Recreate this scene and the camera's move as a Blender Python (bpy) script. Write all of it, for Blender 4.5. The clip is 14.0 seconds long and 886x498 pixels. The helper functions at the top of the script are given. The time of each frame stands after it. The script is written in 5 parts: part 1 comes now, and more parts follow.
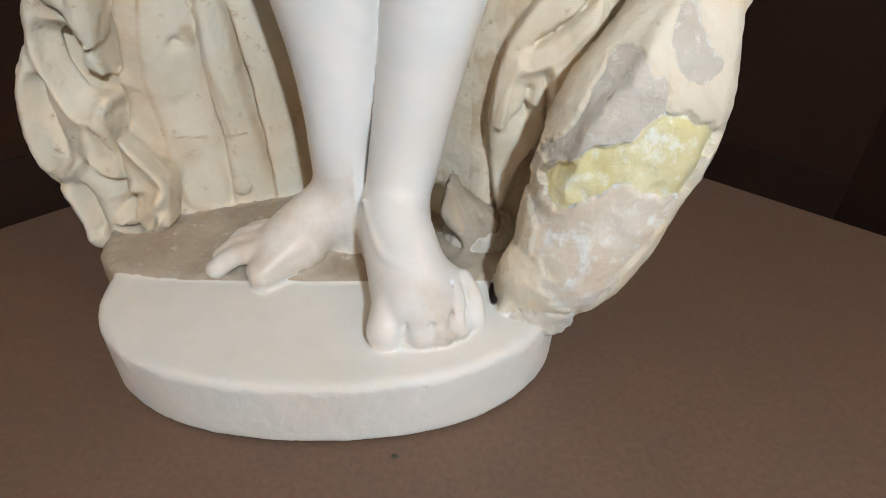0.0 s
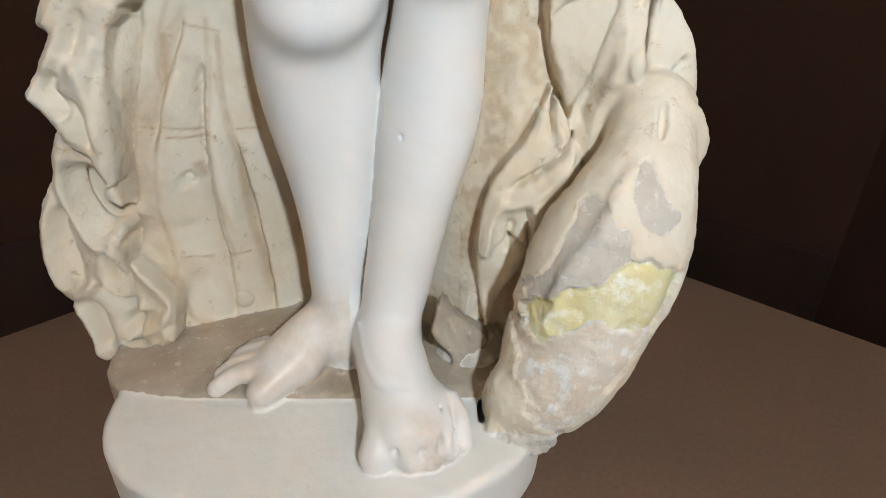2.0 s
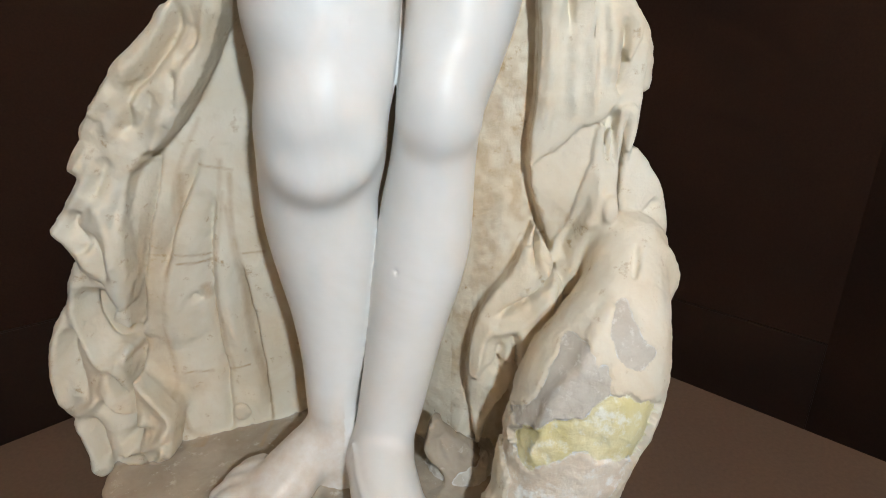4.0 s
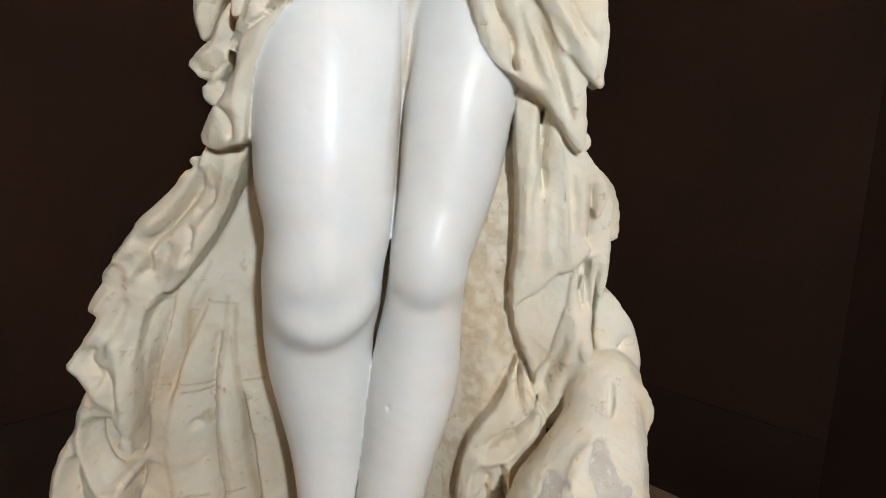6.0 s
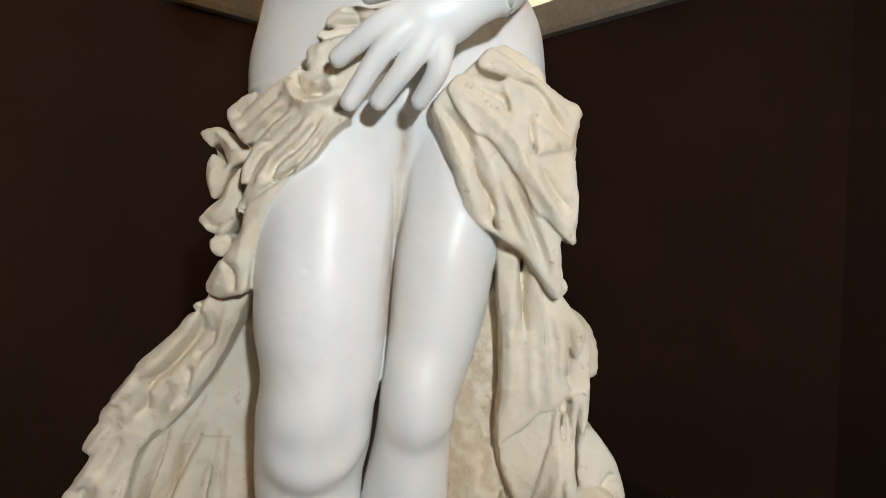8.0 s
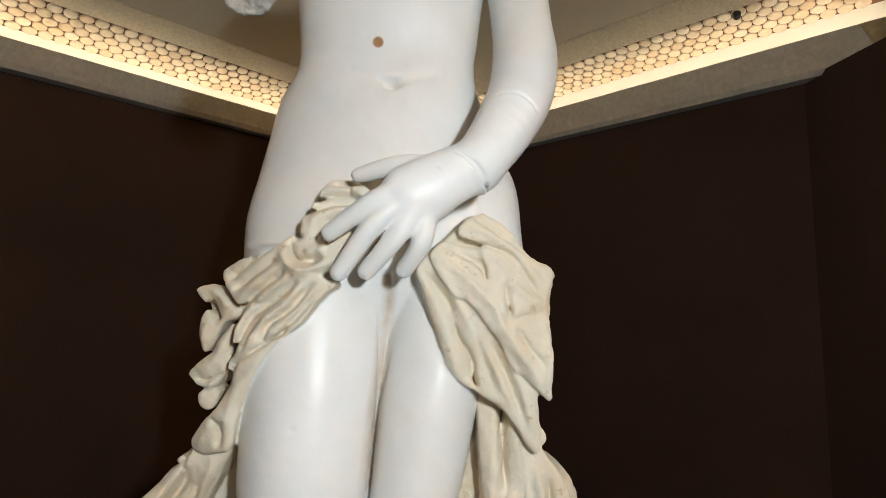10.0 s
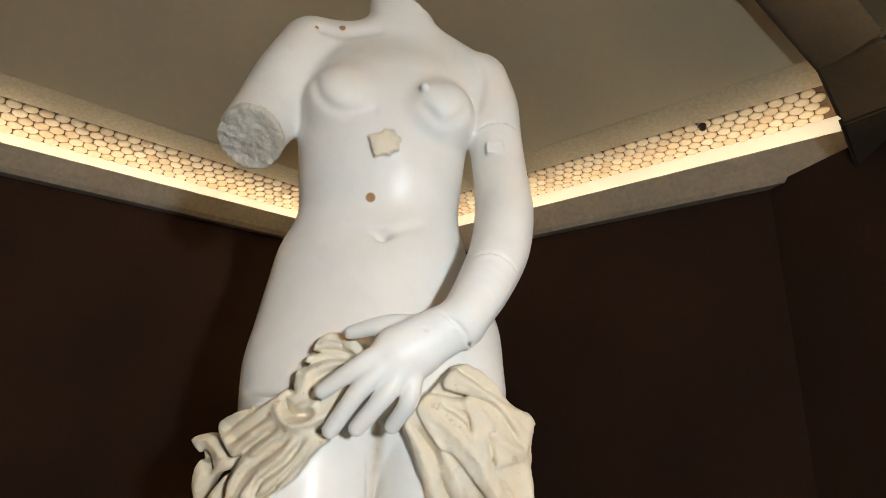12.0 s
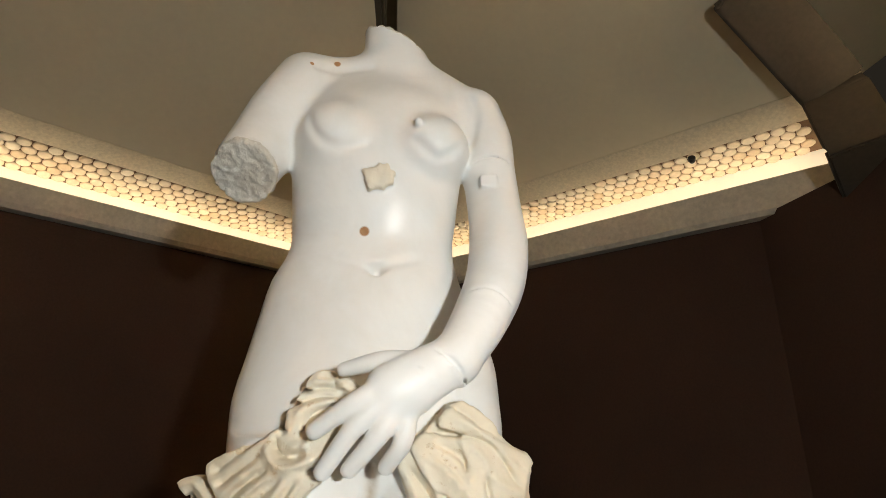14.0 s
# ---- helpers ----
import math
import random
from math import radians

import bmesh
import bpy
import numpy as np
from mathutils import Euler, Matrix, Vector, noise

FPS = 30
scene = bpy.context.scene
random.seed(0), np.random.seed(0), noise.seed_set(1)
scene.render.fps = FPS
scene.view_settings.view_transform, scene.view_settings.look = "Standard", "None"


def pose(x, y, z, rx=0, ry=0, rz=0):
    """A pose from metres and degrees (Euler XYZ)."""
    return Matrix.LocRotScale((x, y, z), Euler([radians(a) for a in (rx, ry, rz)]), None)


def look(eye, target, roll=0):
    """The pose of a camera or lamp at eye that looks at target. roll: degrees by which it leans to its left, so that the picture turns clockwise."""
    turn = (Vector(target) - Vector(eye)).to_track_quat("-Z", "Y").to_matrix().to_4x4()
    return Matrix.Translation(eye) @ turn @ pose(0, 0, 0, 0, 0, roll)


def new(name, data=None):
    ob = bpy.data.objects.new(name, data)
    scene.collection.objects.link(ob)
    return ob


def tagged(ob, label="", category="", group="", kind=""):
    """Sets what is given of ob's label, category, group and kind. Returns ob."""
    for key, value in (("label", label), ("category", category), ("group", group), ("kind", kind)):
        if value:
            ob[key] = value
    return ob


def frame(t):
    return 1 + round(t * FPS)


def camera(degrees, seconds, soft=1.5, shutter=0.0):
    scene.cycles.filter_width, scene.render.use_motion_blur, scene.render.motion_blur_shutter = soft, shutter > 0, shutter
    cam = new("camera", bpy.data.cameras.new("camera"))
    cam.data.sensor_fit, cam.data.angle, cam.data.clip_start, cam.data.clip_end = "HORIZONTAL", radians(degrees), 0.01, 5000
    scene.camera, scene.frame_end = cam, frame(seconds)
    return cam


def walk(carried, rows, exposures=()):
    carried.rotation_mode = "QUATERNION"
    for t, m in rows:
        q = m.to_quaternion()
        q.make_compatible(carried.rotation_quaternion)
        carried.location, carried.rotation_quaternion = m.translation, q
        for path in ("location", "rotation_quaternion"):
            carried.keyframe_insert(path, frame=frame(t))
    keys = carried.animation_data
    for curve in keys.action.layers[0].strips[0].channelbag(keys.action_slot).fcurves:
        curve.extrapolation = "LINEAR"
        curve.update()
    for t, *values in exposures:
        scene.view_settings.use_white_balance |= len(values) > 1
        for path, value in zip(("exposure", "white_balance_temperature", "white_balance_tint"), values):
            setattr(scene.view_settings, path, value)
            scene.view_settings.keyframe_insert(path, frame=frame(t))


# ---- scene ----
cam = camera(78.3, 14.0, 0.9)
METRES, EYE, TILT, LEAN, TURN = 0.49, 0.39, -33.5, -0.5, 0.0
ROWS = [
    (0.0, 0.0, 0.0, 0.0, -0.0, 0.0, -0.0),
    (0.5, 0.0048, -0.0171, 0.0264, 0.02, 1.37, 0.03),
    (1.0, 0.0101, -0.0381, 0.0576, 0.03, 3.14, 0.05),
    (1.5, 0.0154, -0.065, 0.0906, -0.03, 4.94, 0.13),
    (2.0, 0.018, -0.0811, 0.1122, -0.13, 6.74, 0.18),
    (2.5, 0.0213, -0.1004, 0.1386, -0.26, 8.51, 0.24),
    (3.0, 0.0205, -0.1169, 0.1607, -0.45, 10.3, 0.3),
    (5.5, 0.0389, -0.2724, 0.2738, -0.6, 20.7, 0.2),
    (6.0, 0.0418, -0.303, 0.2923, -0.81, 22.67, 0.29),
    (6.5, 0.0501, -0.3379, 0.3105, -0.92, 24.92, 0.4),
    (7.0, 0.0479, -0.3717, 0.3305, -1.14, 27.12, 0.54),
    (9.5, 0.053, -0.5241, 0.4284, -2.37, 38.01, 1.1),
    (10.0, 0.0566, -0.5723, 0.4506, -2.73, 40.32, 1.36),
    (10.5, 0.0566, -0.6297, 0.4679, -3.06, 42.67, 1.59),
    (11.0, 0.0548, -0.6749, 0.4841, -3.29, 44.96, 1.79),
    (11.5, 0.0565, -0.7221, 0.5016, -3.43, 46.92, 2.06),
    (12.0, 0.054, -0.7583, 0.5094, -3.51, 48.38, 2.31),
    (12.5, 0.0622, -0.7805, 0.5132, -3.55, 49.62, 2.53),
    (13.0, 0.0632, -0.7853, 0.5137, -3.6, 50.46, 2.72),
    (13.5, 0.0576, -0.7732, 0.5194, -3.77, 51.16, 2.88),
    (14.0, 0.0505, -0.7583, 0.5237, -3.88, 51.57, 2.98),
]

EXPOSURES = [(0.0, 0.18, 6050, 10), (3.0, 0.07, 6150, 10), (5.5, -0.09, 6200, 10), (9.5, -0.28, 6450, 10), (11.0, -0.28, 6550, 10), (14.0, -0.17, 6950, 10)]
walk(cam, [(t, pose(0, 0, EYE, TILT, LEAN, TURN) @ pose(METRES * x, METRES * y, METRES * z, 90 + pitch, roll, yaw)) for t, x, y, z, yaw, pitch, roll in ROWS], EXPOSURES)

# ---- light ----
world = bpy.data.worlds.new("dim_room")
world.use_nodes = True
world.node_tree.nodes["Background"].inputs[0].default_value = (1.0, 0.86, 0.68, 1)
world.node_tree.nodes["Background"].inputs[1].default_value = 0.02
scene.world = world

spot_data = bpy.data.lights.new("gallery_spot", "AREA")
spot_data.shape, spot_data.size, spot_data.energy, spot_data.color = "DISK", 0.06, 13.5, (0.86, 0.95, 1.0)
gallery_spot = new("gallery_spot", spot_data)
gallery_spot.matrix_world = look((0.31, -0.62, 0.90), (-0.03, 0.5, 0.66))


# ---- materials ----
def nodes_of(name):
    m = bpy.data.materials.new(name)
    m.use_nodes = True
    t = m.node_tree
    b = t.nodes["Principled BSDF"]
    return m, t, b


def link(t, a, b):
    t.links.new(a, b)


def noise_tex(t, scale, detail=6.0, rough=0.55, distort=0.0):
    c = t.nodes.get("coords") or t.nodes.new("ShaderNodeTexCoord")
    c.name = "coords"
    n = t.nodes.new("ShaderNodeTexNoise")
    n.inputs["Scale"].default_value, n.inputs["Detail"].default_value = scale, detail
    n.inputs["Roughness"].default_value, n.inputs["Distortion"].default_value = rough, distort
    link(t, c.outputs["Object"], n.inputs["Vector"])
    return n.outputs["Fac"]


def ramp(t, fac, stops):
    r = t.nodes.new("ShaderNodeValToRGB")
    e = r.color_ramp.elements
    while len(e) < len(stops):
        e.new(0.5)
    for k, (p, c) in zip(e, stops):
        k.position, k.color = p, (*c, 1) if len(c) == 3 else c
    link(t, fac, r.inputs[0])
    return r.outputs[0]


def mixed(t, fac, a, b, mode="MIX"):
    m = t.nodes.new("ShaderNodeMix")
    m.data_type, m.blend_type = "RGBA", mode
    for sock, val in ((m.inputs[0], fac), (m.inputs[6], a), (m.inputs[7], b)):
        if isinstance(val, (int, float)):
            sock.default_value = val
        elif isinstance(val, tuple):
            sock.default_value = (*val, 1)
        else:
            link(t, val, sock)
    return m.outputs[2]


def bumped(t, b, height, strength, distance):
    n = t.nodes.new("ShaderNodeBump")
    n.inputs["Strength"].default_value, n.inputs["Distance"].default_value = strength, distance
    link(t, height, n.inputs["Height"])
    link(t, n.outputs[0], b.inputs["Normal"])
    return n


def stone(t, base, alt, spot, rough, big, fine, spots, relief):
    """The colour, roughness and relief of a mottled stone: two tones at a large scale, flecks at a small one."""
    col = ramp(t, noise_tex(t, big, 5, 0.62, 0.5), [(0.34, base), (0.68, alt)])
    grain = noise_tex(t, fine, 8, 0.68)
    col = mixed(t, ramp(t, grain, [(spots, (0, 0, 0)), (min(spots + 0.13, 1.0), (1, 1, 1))]), col, spot)
    rr = ramp(t, grain, [(0.3, (rough - 0.01,) * 3), (0.7, (rough + 0.02,) * 3)])
    hh = mixed(t, 1.0, noise_tex(t, fine * 1.8, 8, 0.66), (relief,) * 3, "MULTIPLY")
    return col, rr, hh


marble, mt, mb = nodes_of("ancient_marble")
layers = {
    "skin": stone(mt, (0.82, 0.815, 0.80), (0.745, 0.725, 0.685), (0.66, 0.60, 0.50), 0.31, 7.0, 38.0, 0.69, 0.02),
    "cloth": stone(mt, (0.78, 0.72, 0.60), (0.68, 0.575, 0.42), (0.48, 0.34, 0.19), 0.6, 9.0, 58.0, 0.60, 0.9),
    "plaster": stone(mt, (0.77, 0.75, 0.71), (0.70, 0.67, 0.61), (0.56, 0.51, 0.44), 0.62, 9.0, 60.0, 0.66, 0.5),
    "old": stone(mt, (0.47, 0.40, 0.315), (0.36, 0.29, 0.215), (0.62, 0.56, 0.47), 0.72, 18.0, 66.0, 0.58, 0.5),
    "broken": stone(mt, (0.65, 0.61, 0.54), (0.52, 0.46, 0.38), (0.76, 0.73, 0.67), 0.78, 24.0, 85.0, 0.55, 1.3),
    "face": stone(mt, (0.72, 0.60, 0.46), (0.80, 0.73, 0.62), (0.88, 0.86, 0.81), 0.68, 22.0, 60.0, 0.51, 1.2),
    "resin": stone(mt, (0.74, 0.65, 0.32), (0.80, 0.74, 0.48), (0.88, 0.86, 0.74), 0.55, 30.0, 75.0, 0.51, 1.3),
    "rust": stone(mt, (0.36, 0.18, 0.08), (0.46, 0.26, 0.13), (0.6, 0.45, 0.3), 0.6, 60.0, 200.0, 0.6, 0.2),
}
col, rgh, hgt = layers["skin"]
parts_a, parts_b = mt.nodes.new("ShaderNodeAttribute"), mt.nodes.new("ShaderNodeAttribute")
parts_a.attribute_name, parts_b.attribute_name = "part_a", "part_b"
sep_a, sep_b = mt.nodes.new("ShaderNodeSeparateColor"), mt.nodes.new("ShaderNodeSeparateColor")
link(mt, parts_a.outputs["Color"], sep_a.inputs[0])
link(mt, parts_b.outputs["Color"], sep_b.inputs[0])
edge_noise = mt.nodes.new("ShaderNodeMath")
edge_noise.operation = "MULTIPLY_ADD"
link(mt, noise_tex(mt, 75.0, 7, 0.7), edge_noise.inputs[0])
edge_noise.inputs[1].default_value, edge_noise.inputs[2].default_value = 1.3, -0.65
for nm, sock in (("cloth", sep_a.outputs[0]), ("plaster", sep_a.outputs[1]), ("old", sep_a.outputs[2]), ("broken", sep_b.outputs[0]), ("face", sep_b.outputs[1]), ("resin", sep_b.outputs[2])):
    add = mt.nodes.new("ShaderNodeMath")
    add.operation = "ADD"
    link(mt, sock, add.inputs[0])
    if nm in ("broken", "face", "resin"):
        link(mt, edge_noise.outputs[0], add.inputs[1])
    else:
        add.inputs[1].default_value = 0.0
    f = ramp(mt, add.outputs[0], [(0.40, (0, 0, 0)), (0.60, (1, 1, 1))])
    c2, r2, h2 = layers[nm]
    col, rgh, hgt = mixed(mt, f, col, c2), mixed(mt, f, rgh, r2), mixed(mt, f, hgt, h2)
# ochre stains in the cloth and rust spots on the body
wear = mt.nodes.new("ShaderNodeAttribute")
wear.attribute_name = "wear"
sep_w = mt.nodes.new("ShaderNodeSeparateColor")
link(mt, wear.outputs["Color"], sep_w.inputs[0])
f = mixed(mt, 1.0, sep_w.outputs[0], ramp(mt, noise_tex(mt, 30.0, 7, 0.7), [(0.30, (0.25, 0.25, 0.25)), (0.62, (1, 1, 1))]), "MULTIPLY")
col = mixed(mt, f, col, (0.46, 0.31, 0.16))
col = mixed(mt, ramp(mt, sep_w.outputs[1], [(0.35, (0, 0, 0)), (0.6, (1, 1, 1))]), col, layers["rust"][0])
link(mt, col, mb.inputs["Base Color"])
link(mt, rgh, mb.inputs["Roughness"])
mb.inputs["Specular IOR Level"].default_value = 0.22
bumped(mt, mb, hgt, 0.55, 0.004)


def coat(name, base, alt, rough, big, fine, bump, depth, metal=0.0, low=0.82, high=1.12):
    m, t, b = nodes_of(name)
    col = ramp(t, noise_tex(t, big, 5, 0.6), [(0.32, base), (0.68, alt)])
    grain = ramp(t, noise_tex(t, fine, 4, 0.6), [(0.25, (low, low, low)), (0.75, (high, high, high))])
    link(t, mixed(t, 1.0, col, grain, "MULTIPLY"), b.inputs["Base Color"])
    b.inputs["Roughness"].default_value, b.inputs["Metallic"].default_value = rough, metal
    bumped(t, b, noise_tex(t, fine, 6, 0.6), bump, depth)
    return m


plinth_paint = coat("brown_plinth_paint", (0.136, 0.086, 0.059), (0.158, 0.101, 0.070), 0.55, 3.0, 180.0, 0.12, 0.001)
wall_paint = coat("dark_brown_wall", (0.044, 0.020, 0.011), (0.055, 0.025, 0.014), 0.92, 1.6, 120.0, 0.2, 0.001)
floor_paint = coat("dark_floor", (0.034, 0.016, 0.009), (0.042, 0.020, 0.011), 0.7, 2.0, 90.0, 0.2, 0.001)
concrete = coat("grey_cornice_plaster", (0.58, 0.53, 0.43), (0.68, 0.62, 0.51), 0.8, 5.0, 55.0, 0.4, 0.004)
fascia_paint = coat("tan_fascia", (0.74, 0.64, 0.46), (0.78, 0.68, 0.50), 0.7, 2.0, 80.0, 0.1, 0.001)
panel_paint = coat("tan_ceiling", (0.75, 0.65, 0.46), (0.79, 0.69, 0.49), 0.8, 0.8, 40.0, 0.05, 0.0004, 0.0, 0.97, 1.02)
rib_paint = coat("dark_rib", (0.06, 0.048, 0.03), (0.075, 0.06, 0.04), 0.7, 2.0, 60.0, 0.2, 0.002)
black_plastic = coat("black_plastic", (0.015, 0.014, 0.013), (0.02, 0.019, 0.018), 0.4, 5.0, 80.0, 0.05, 0.001)
backing = coat("brown_backing", (0.16, 0.09, 0.045), (0.20, 0.115, 0.06), 0.8, 4.0, 60.0, 0.1, 0.001)

white_paint = coat("white_reveal", (0.78, 0.74, 0.66), (0.82, 0.78, 0.70), 0.7, 3.0, 80.0, 0.1, 0.001)

disc_mat, dt, db = nodes_of("pale_wood_disc")
info = dt.nodes.new("ShaderNodeObjectInfo")
link(dt, mixed(dt, 1.0, ramp(dt, info.outputs["Random"], [(0.0, (0.74, 0.60, 0.42)), (0.55, (0.80, 0.70, 0.54)), (1.0, (0.70, 0.53, 0.34))]),
     ramp(dt, noise_tex(dt, 60.0, 4), [(0.3, (0.9, 0.9, 0.9)), (0.7, (1.05, 1.05, 1.05))]), "MULTIPLY"), db.inputs["Base Color"])
db.inputs["Roughness"].default_value = 0.45

def light_of(name, colour, strength):
    m, t, b = nodes_of(name)
    b.inputs["Base Color"].default_value = (0.85, 0.80, 0.70, 1)
    b.inputs["Roughness"].default_value = 0.7
    b.inputs["Emission Color"].default_value = (*colour, 1)
    b.inputs["Emission Strength"].default_value = strength
    return m


glow = light_of("cove_light", (1.0, 0.87, 0.68), 8.5)
# added fill: far brighter strips on the unseen sides, to lift the ceiling
fill_glow = light_of("cove_light_behind", (1.0, 0.80, 0.56), 215.0)
# emission on the white reveal stands in for light from the strip
reveal_glow = light_of("self_lit_reveal", (1.0, 0.88, 0.68), 0.3)


# ---- meshes ----
def mesh_of(name, verts, faces, mat, smooth=False):
    me = bpy.data.meshes.new(name)
    me.from_pydata([tuple(v) for v in verts], [], faces)
    me.materials.append(mat)
    if smooth:
        me.polygons.foreach_set("use_smooth", [True] * len(me.polygons))
    me.update()
    return me


def part(name, me, parent, label=""):
    ob = new(name, me)
    ob.parent = parent
    if label:
        tagged(ob, label)
    return ob


def prism(name, outline, z0, z1, mat, bevel=0.0):
    """An upright prism over a plan outline (counter-clockwise)."""
    bm = bmesh.new()
    low = [bm.verts.new((x, y, z0)) for x, y in outline]
    high = [bm.verts.new((x, y, z1)) for x, y in outline]
    n = len(outline)
    bm.faces.new(low[::-1]), bm.faces.new(high)
    for i in range(n):
        bm.faces.new((low[i], low[(i + 1) % n], high[(i + 1) % n], high[i]))
    bmesh.ops.recalc_face_normals(bm, faces=bm.faces)
    if bevel:
        bmesh.ops.bevel(bm, geom=bm.edges[:], offset=bevel, segments=2, affect="EDGES")
    me = bpy.data.meshes.new(name)
    bm.to_mesh(me)
    bm.free()
    me.materials.append(mat)
    return me


# ---- room ----
GROUND = -0.95
CORNER = Vector((0.0, 3.17))
LEFT_DIR = Vector((-0.7514, -0.6599))     # from the corner along the left wall
RIGHT_DIR = Vector((0.6999, -0.7142))     # from the corner along the right wall
LEFT_IN = Vector((0.6599, -0.7514))       # into the room
RIGHT_IN = Vector((-0.7142, -0.6999))
RIGHT_LEN, LEFT_LEN = 2.04, 4.2
KINK = CORNER + RIGHT_DIR * RIGHT_LEN
EAST_DIR = Vector((0.10, -0.995)).normalized()
EAST_IN = Vector((-0.995, -0.10)).normalized()
RIM = 1.60


def wall_slab(name, a, along, inward, length, z0, z1, mat, label):
    b = a + along * length
    thick = 0.15
    pts = [a, b, b - inward * thick, a - inward * thick]
    ob = new(name, prism(name, [tuple(p) for p in pts], z0, z1, mat))
    return tagged(ob, label, "wall", kind="structure")


wall_slab("wall_left", CORNER, LEFT_DIR, LEFT_IN, LEFT_LEN, GROUND, RIM, wall_paint, "dark brown painted gallery wall")
wall_slab("wall_right", CORNER, RIGHT_DIR, RIGHT_IN, RIGHT_LEN, GROUND, RIM, wall_paint, "dark brown painted gallery wall")
wall_slab("wall_east", KINK, EAST_DIR, EAST_IN, 4.6, GROUND, RIM, wall_paint, "dark brown painted return wall")
P_W = CORNER + LEFT_DIR * LEFT_LEN
wall_slab("wall_west", P_W, Vector((0.0, -1.0)), Vector((1.0, 0.0)), 3.4, GROUND, 2.6, wall_paint, "plain dark wall behind the viewer")
wall_slab("wall_south", Vector((-3.4, -2.95)), Vector((1.0, 0.0)), Vector((0.0, 1.0)), 5.6, GROUND, 2.6, wall_paint, "plain dark wall behind the viewer")
floor = new("floor", prism("floor", [(-3.8, -3.3), (2.6, -3.3), (2.6, 3.6), (-3.8, 3.6)], GROUND - 0.1, GROUND, floor_paint))
tagged(floor, "dark brown gallery floor", "floor", kind="structure")

# low skirting ledge on the dark walls
for nm, a, d, n, ln in (("baseboard_left", CORNER, LEFT_DIR, LEFT_IN, 4.0), ("baseboard_right", CORNER, RIGHT_DIR, RIGHT_IN, RIGHT_LEN)):
    b = a + d * ln
    q = [a + n * 0.001, b + n * 0.001, b + n * 0.02, a + n * 0.02]
    tagged(new(nm, prism(nm, [tuple(p) for p in q], GROUND, -0.43, floor_paint, 0.004)), "dark brown wall panel ledge", "baseboard", kind="structure")


def strip(name, a, along, inward, s0, s1, profile, mat, label, category, mitre0=0.0, mitre1=0.0, smooth=False):
    """A moulding run along a wall: profile points are (distance into the room, height)."""
    verts, faces = [], []
    for s, mt in ((s0, mitre0), (s1, mitre1)):
        for o, z in profile:
            p = a + along * (s + mt * o) + inward * o
            verts.append((p.x, p.y, z))
    n = len(profile)
    for i in range(n):
        j = (i + 1) % n
        faces.append((i, j, n + j, n + i))
    faces.append(tuple(range(n))[::-1])
    faces.append(tuple(range(n, 2 * n)))
    me = mesh_of(name, verts, faces, mat, smooth)
    bm = bmesh.new()
    bm.from_mesh(me)
    bmesh.ops.recalc_face_normals(bm, faces=bm.faces)
    bm.to_mesh(me)
    bm.free()
    return tagged(new(name, me), label, category, kind="structure")


# cornice profiles: (distance into the room, height); heights of lip, disc soffit and fascia differ between the sides
def cornice(lip, low, high, top):
    band = [(-0.09, RIM - 0.016), (0.048, RIM - 0.016), (0.060, RIM + 0.004), (0.066, RIM + lip * 0.5), (0.070, RIM + lip), (0.058, RIM + lip), (0.050, RIM + lip - 0.03), (-0.060, RIM + lip - 0.035), (-0.09, RIM + lip - 0.035)]
    back = [(-0.09, RIM + lip - 0.034), (-0.061, RIM + lip - 0.034), (-0.061, RIM + low), (-0.09, RIM + low)]
    lamp = [(0.0, RIM + lip - 0.030), (0.030, RIM + lip - 0.028), (0.030, RIM + lip - 0.022), (0.0, RIM + lip - 0.024)]
    frieze = [(-0.09, RIM + low + 0.001), (-0.060, RIM + low + 0.001), (0.140, RIM + high), (0.140, RIM + high + 0.03), (-0.09, RIM + low + 0.04)]
    fascia = [(0.1402, RIM + high + 0.002), (0.147, RIM + high - 0.004), (0.250, RIM + top), (0.1402, RIM + top + 0.02)]
    slope = [(0.2504, RIM + top + 0.001), (1.60, RIM + top + 0.79), (1.60, RIM + top + 0.85), (0.09, RIM + top + 0.05)]
    return band, back, lamp, frieze, fascia, slope


# west and south cornices are unseen, added to carry fill strips
SIDES = (("left", CORNER, LEFT_DIR, LEFT_IN, 0.0, LEFT_LEN, 1.0, 0.0, cornice(0.088, 0.180, 0.237, 0.272)), ("right", CORNER, RIGHT_DIR, RIGHT_IN, 0.0, 2.33, 1.0, 0.0, cornice(0.122, 0.240, 0.282, 0.336)),
         ("east", CORNER + RIGHT_DIR * 2.345, EAST_DIR, EAST_IN, 0.75, 4.4, 0.0, 0.0, cornice(0.122, 0.240, 0.282, 0.336)), ("west", P_W, Vector((0.0, -1.0)), Vector((1.0, 0.0)), 0.0, 3.4, 0.0, 0.0, cornice(0.088, 0.180, 0.237, 0.272)),
         ("south", Vector((-3.4, -2.95)), Vector((1.0, 0.0)), Vector((0.0, 1.0)), 0.0, 5.6, 0.0, 0.0, cornice(0.088, 0.180, 0.237, 0.272)))
friezes = []
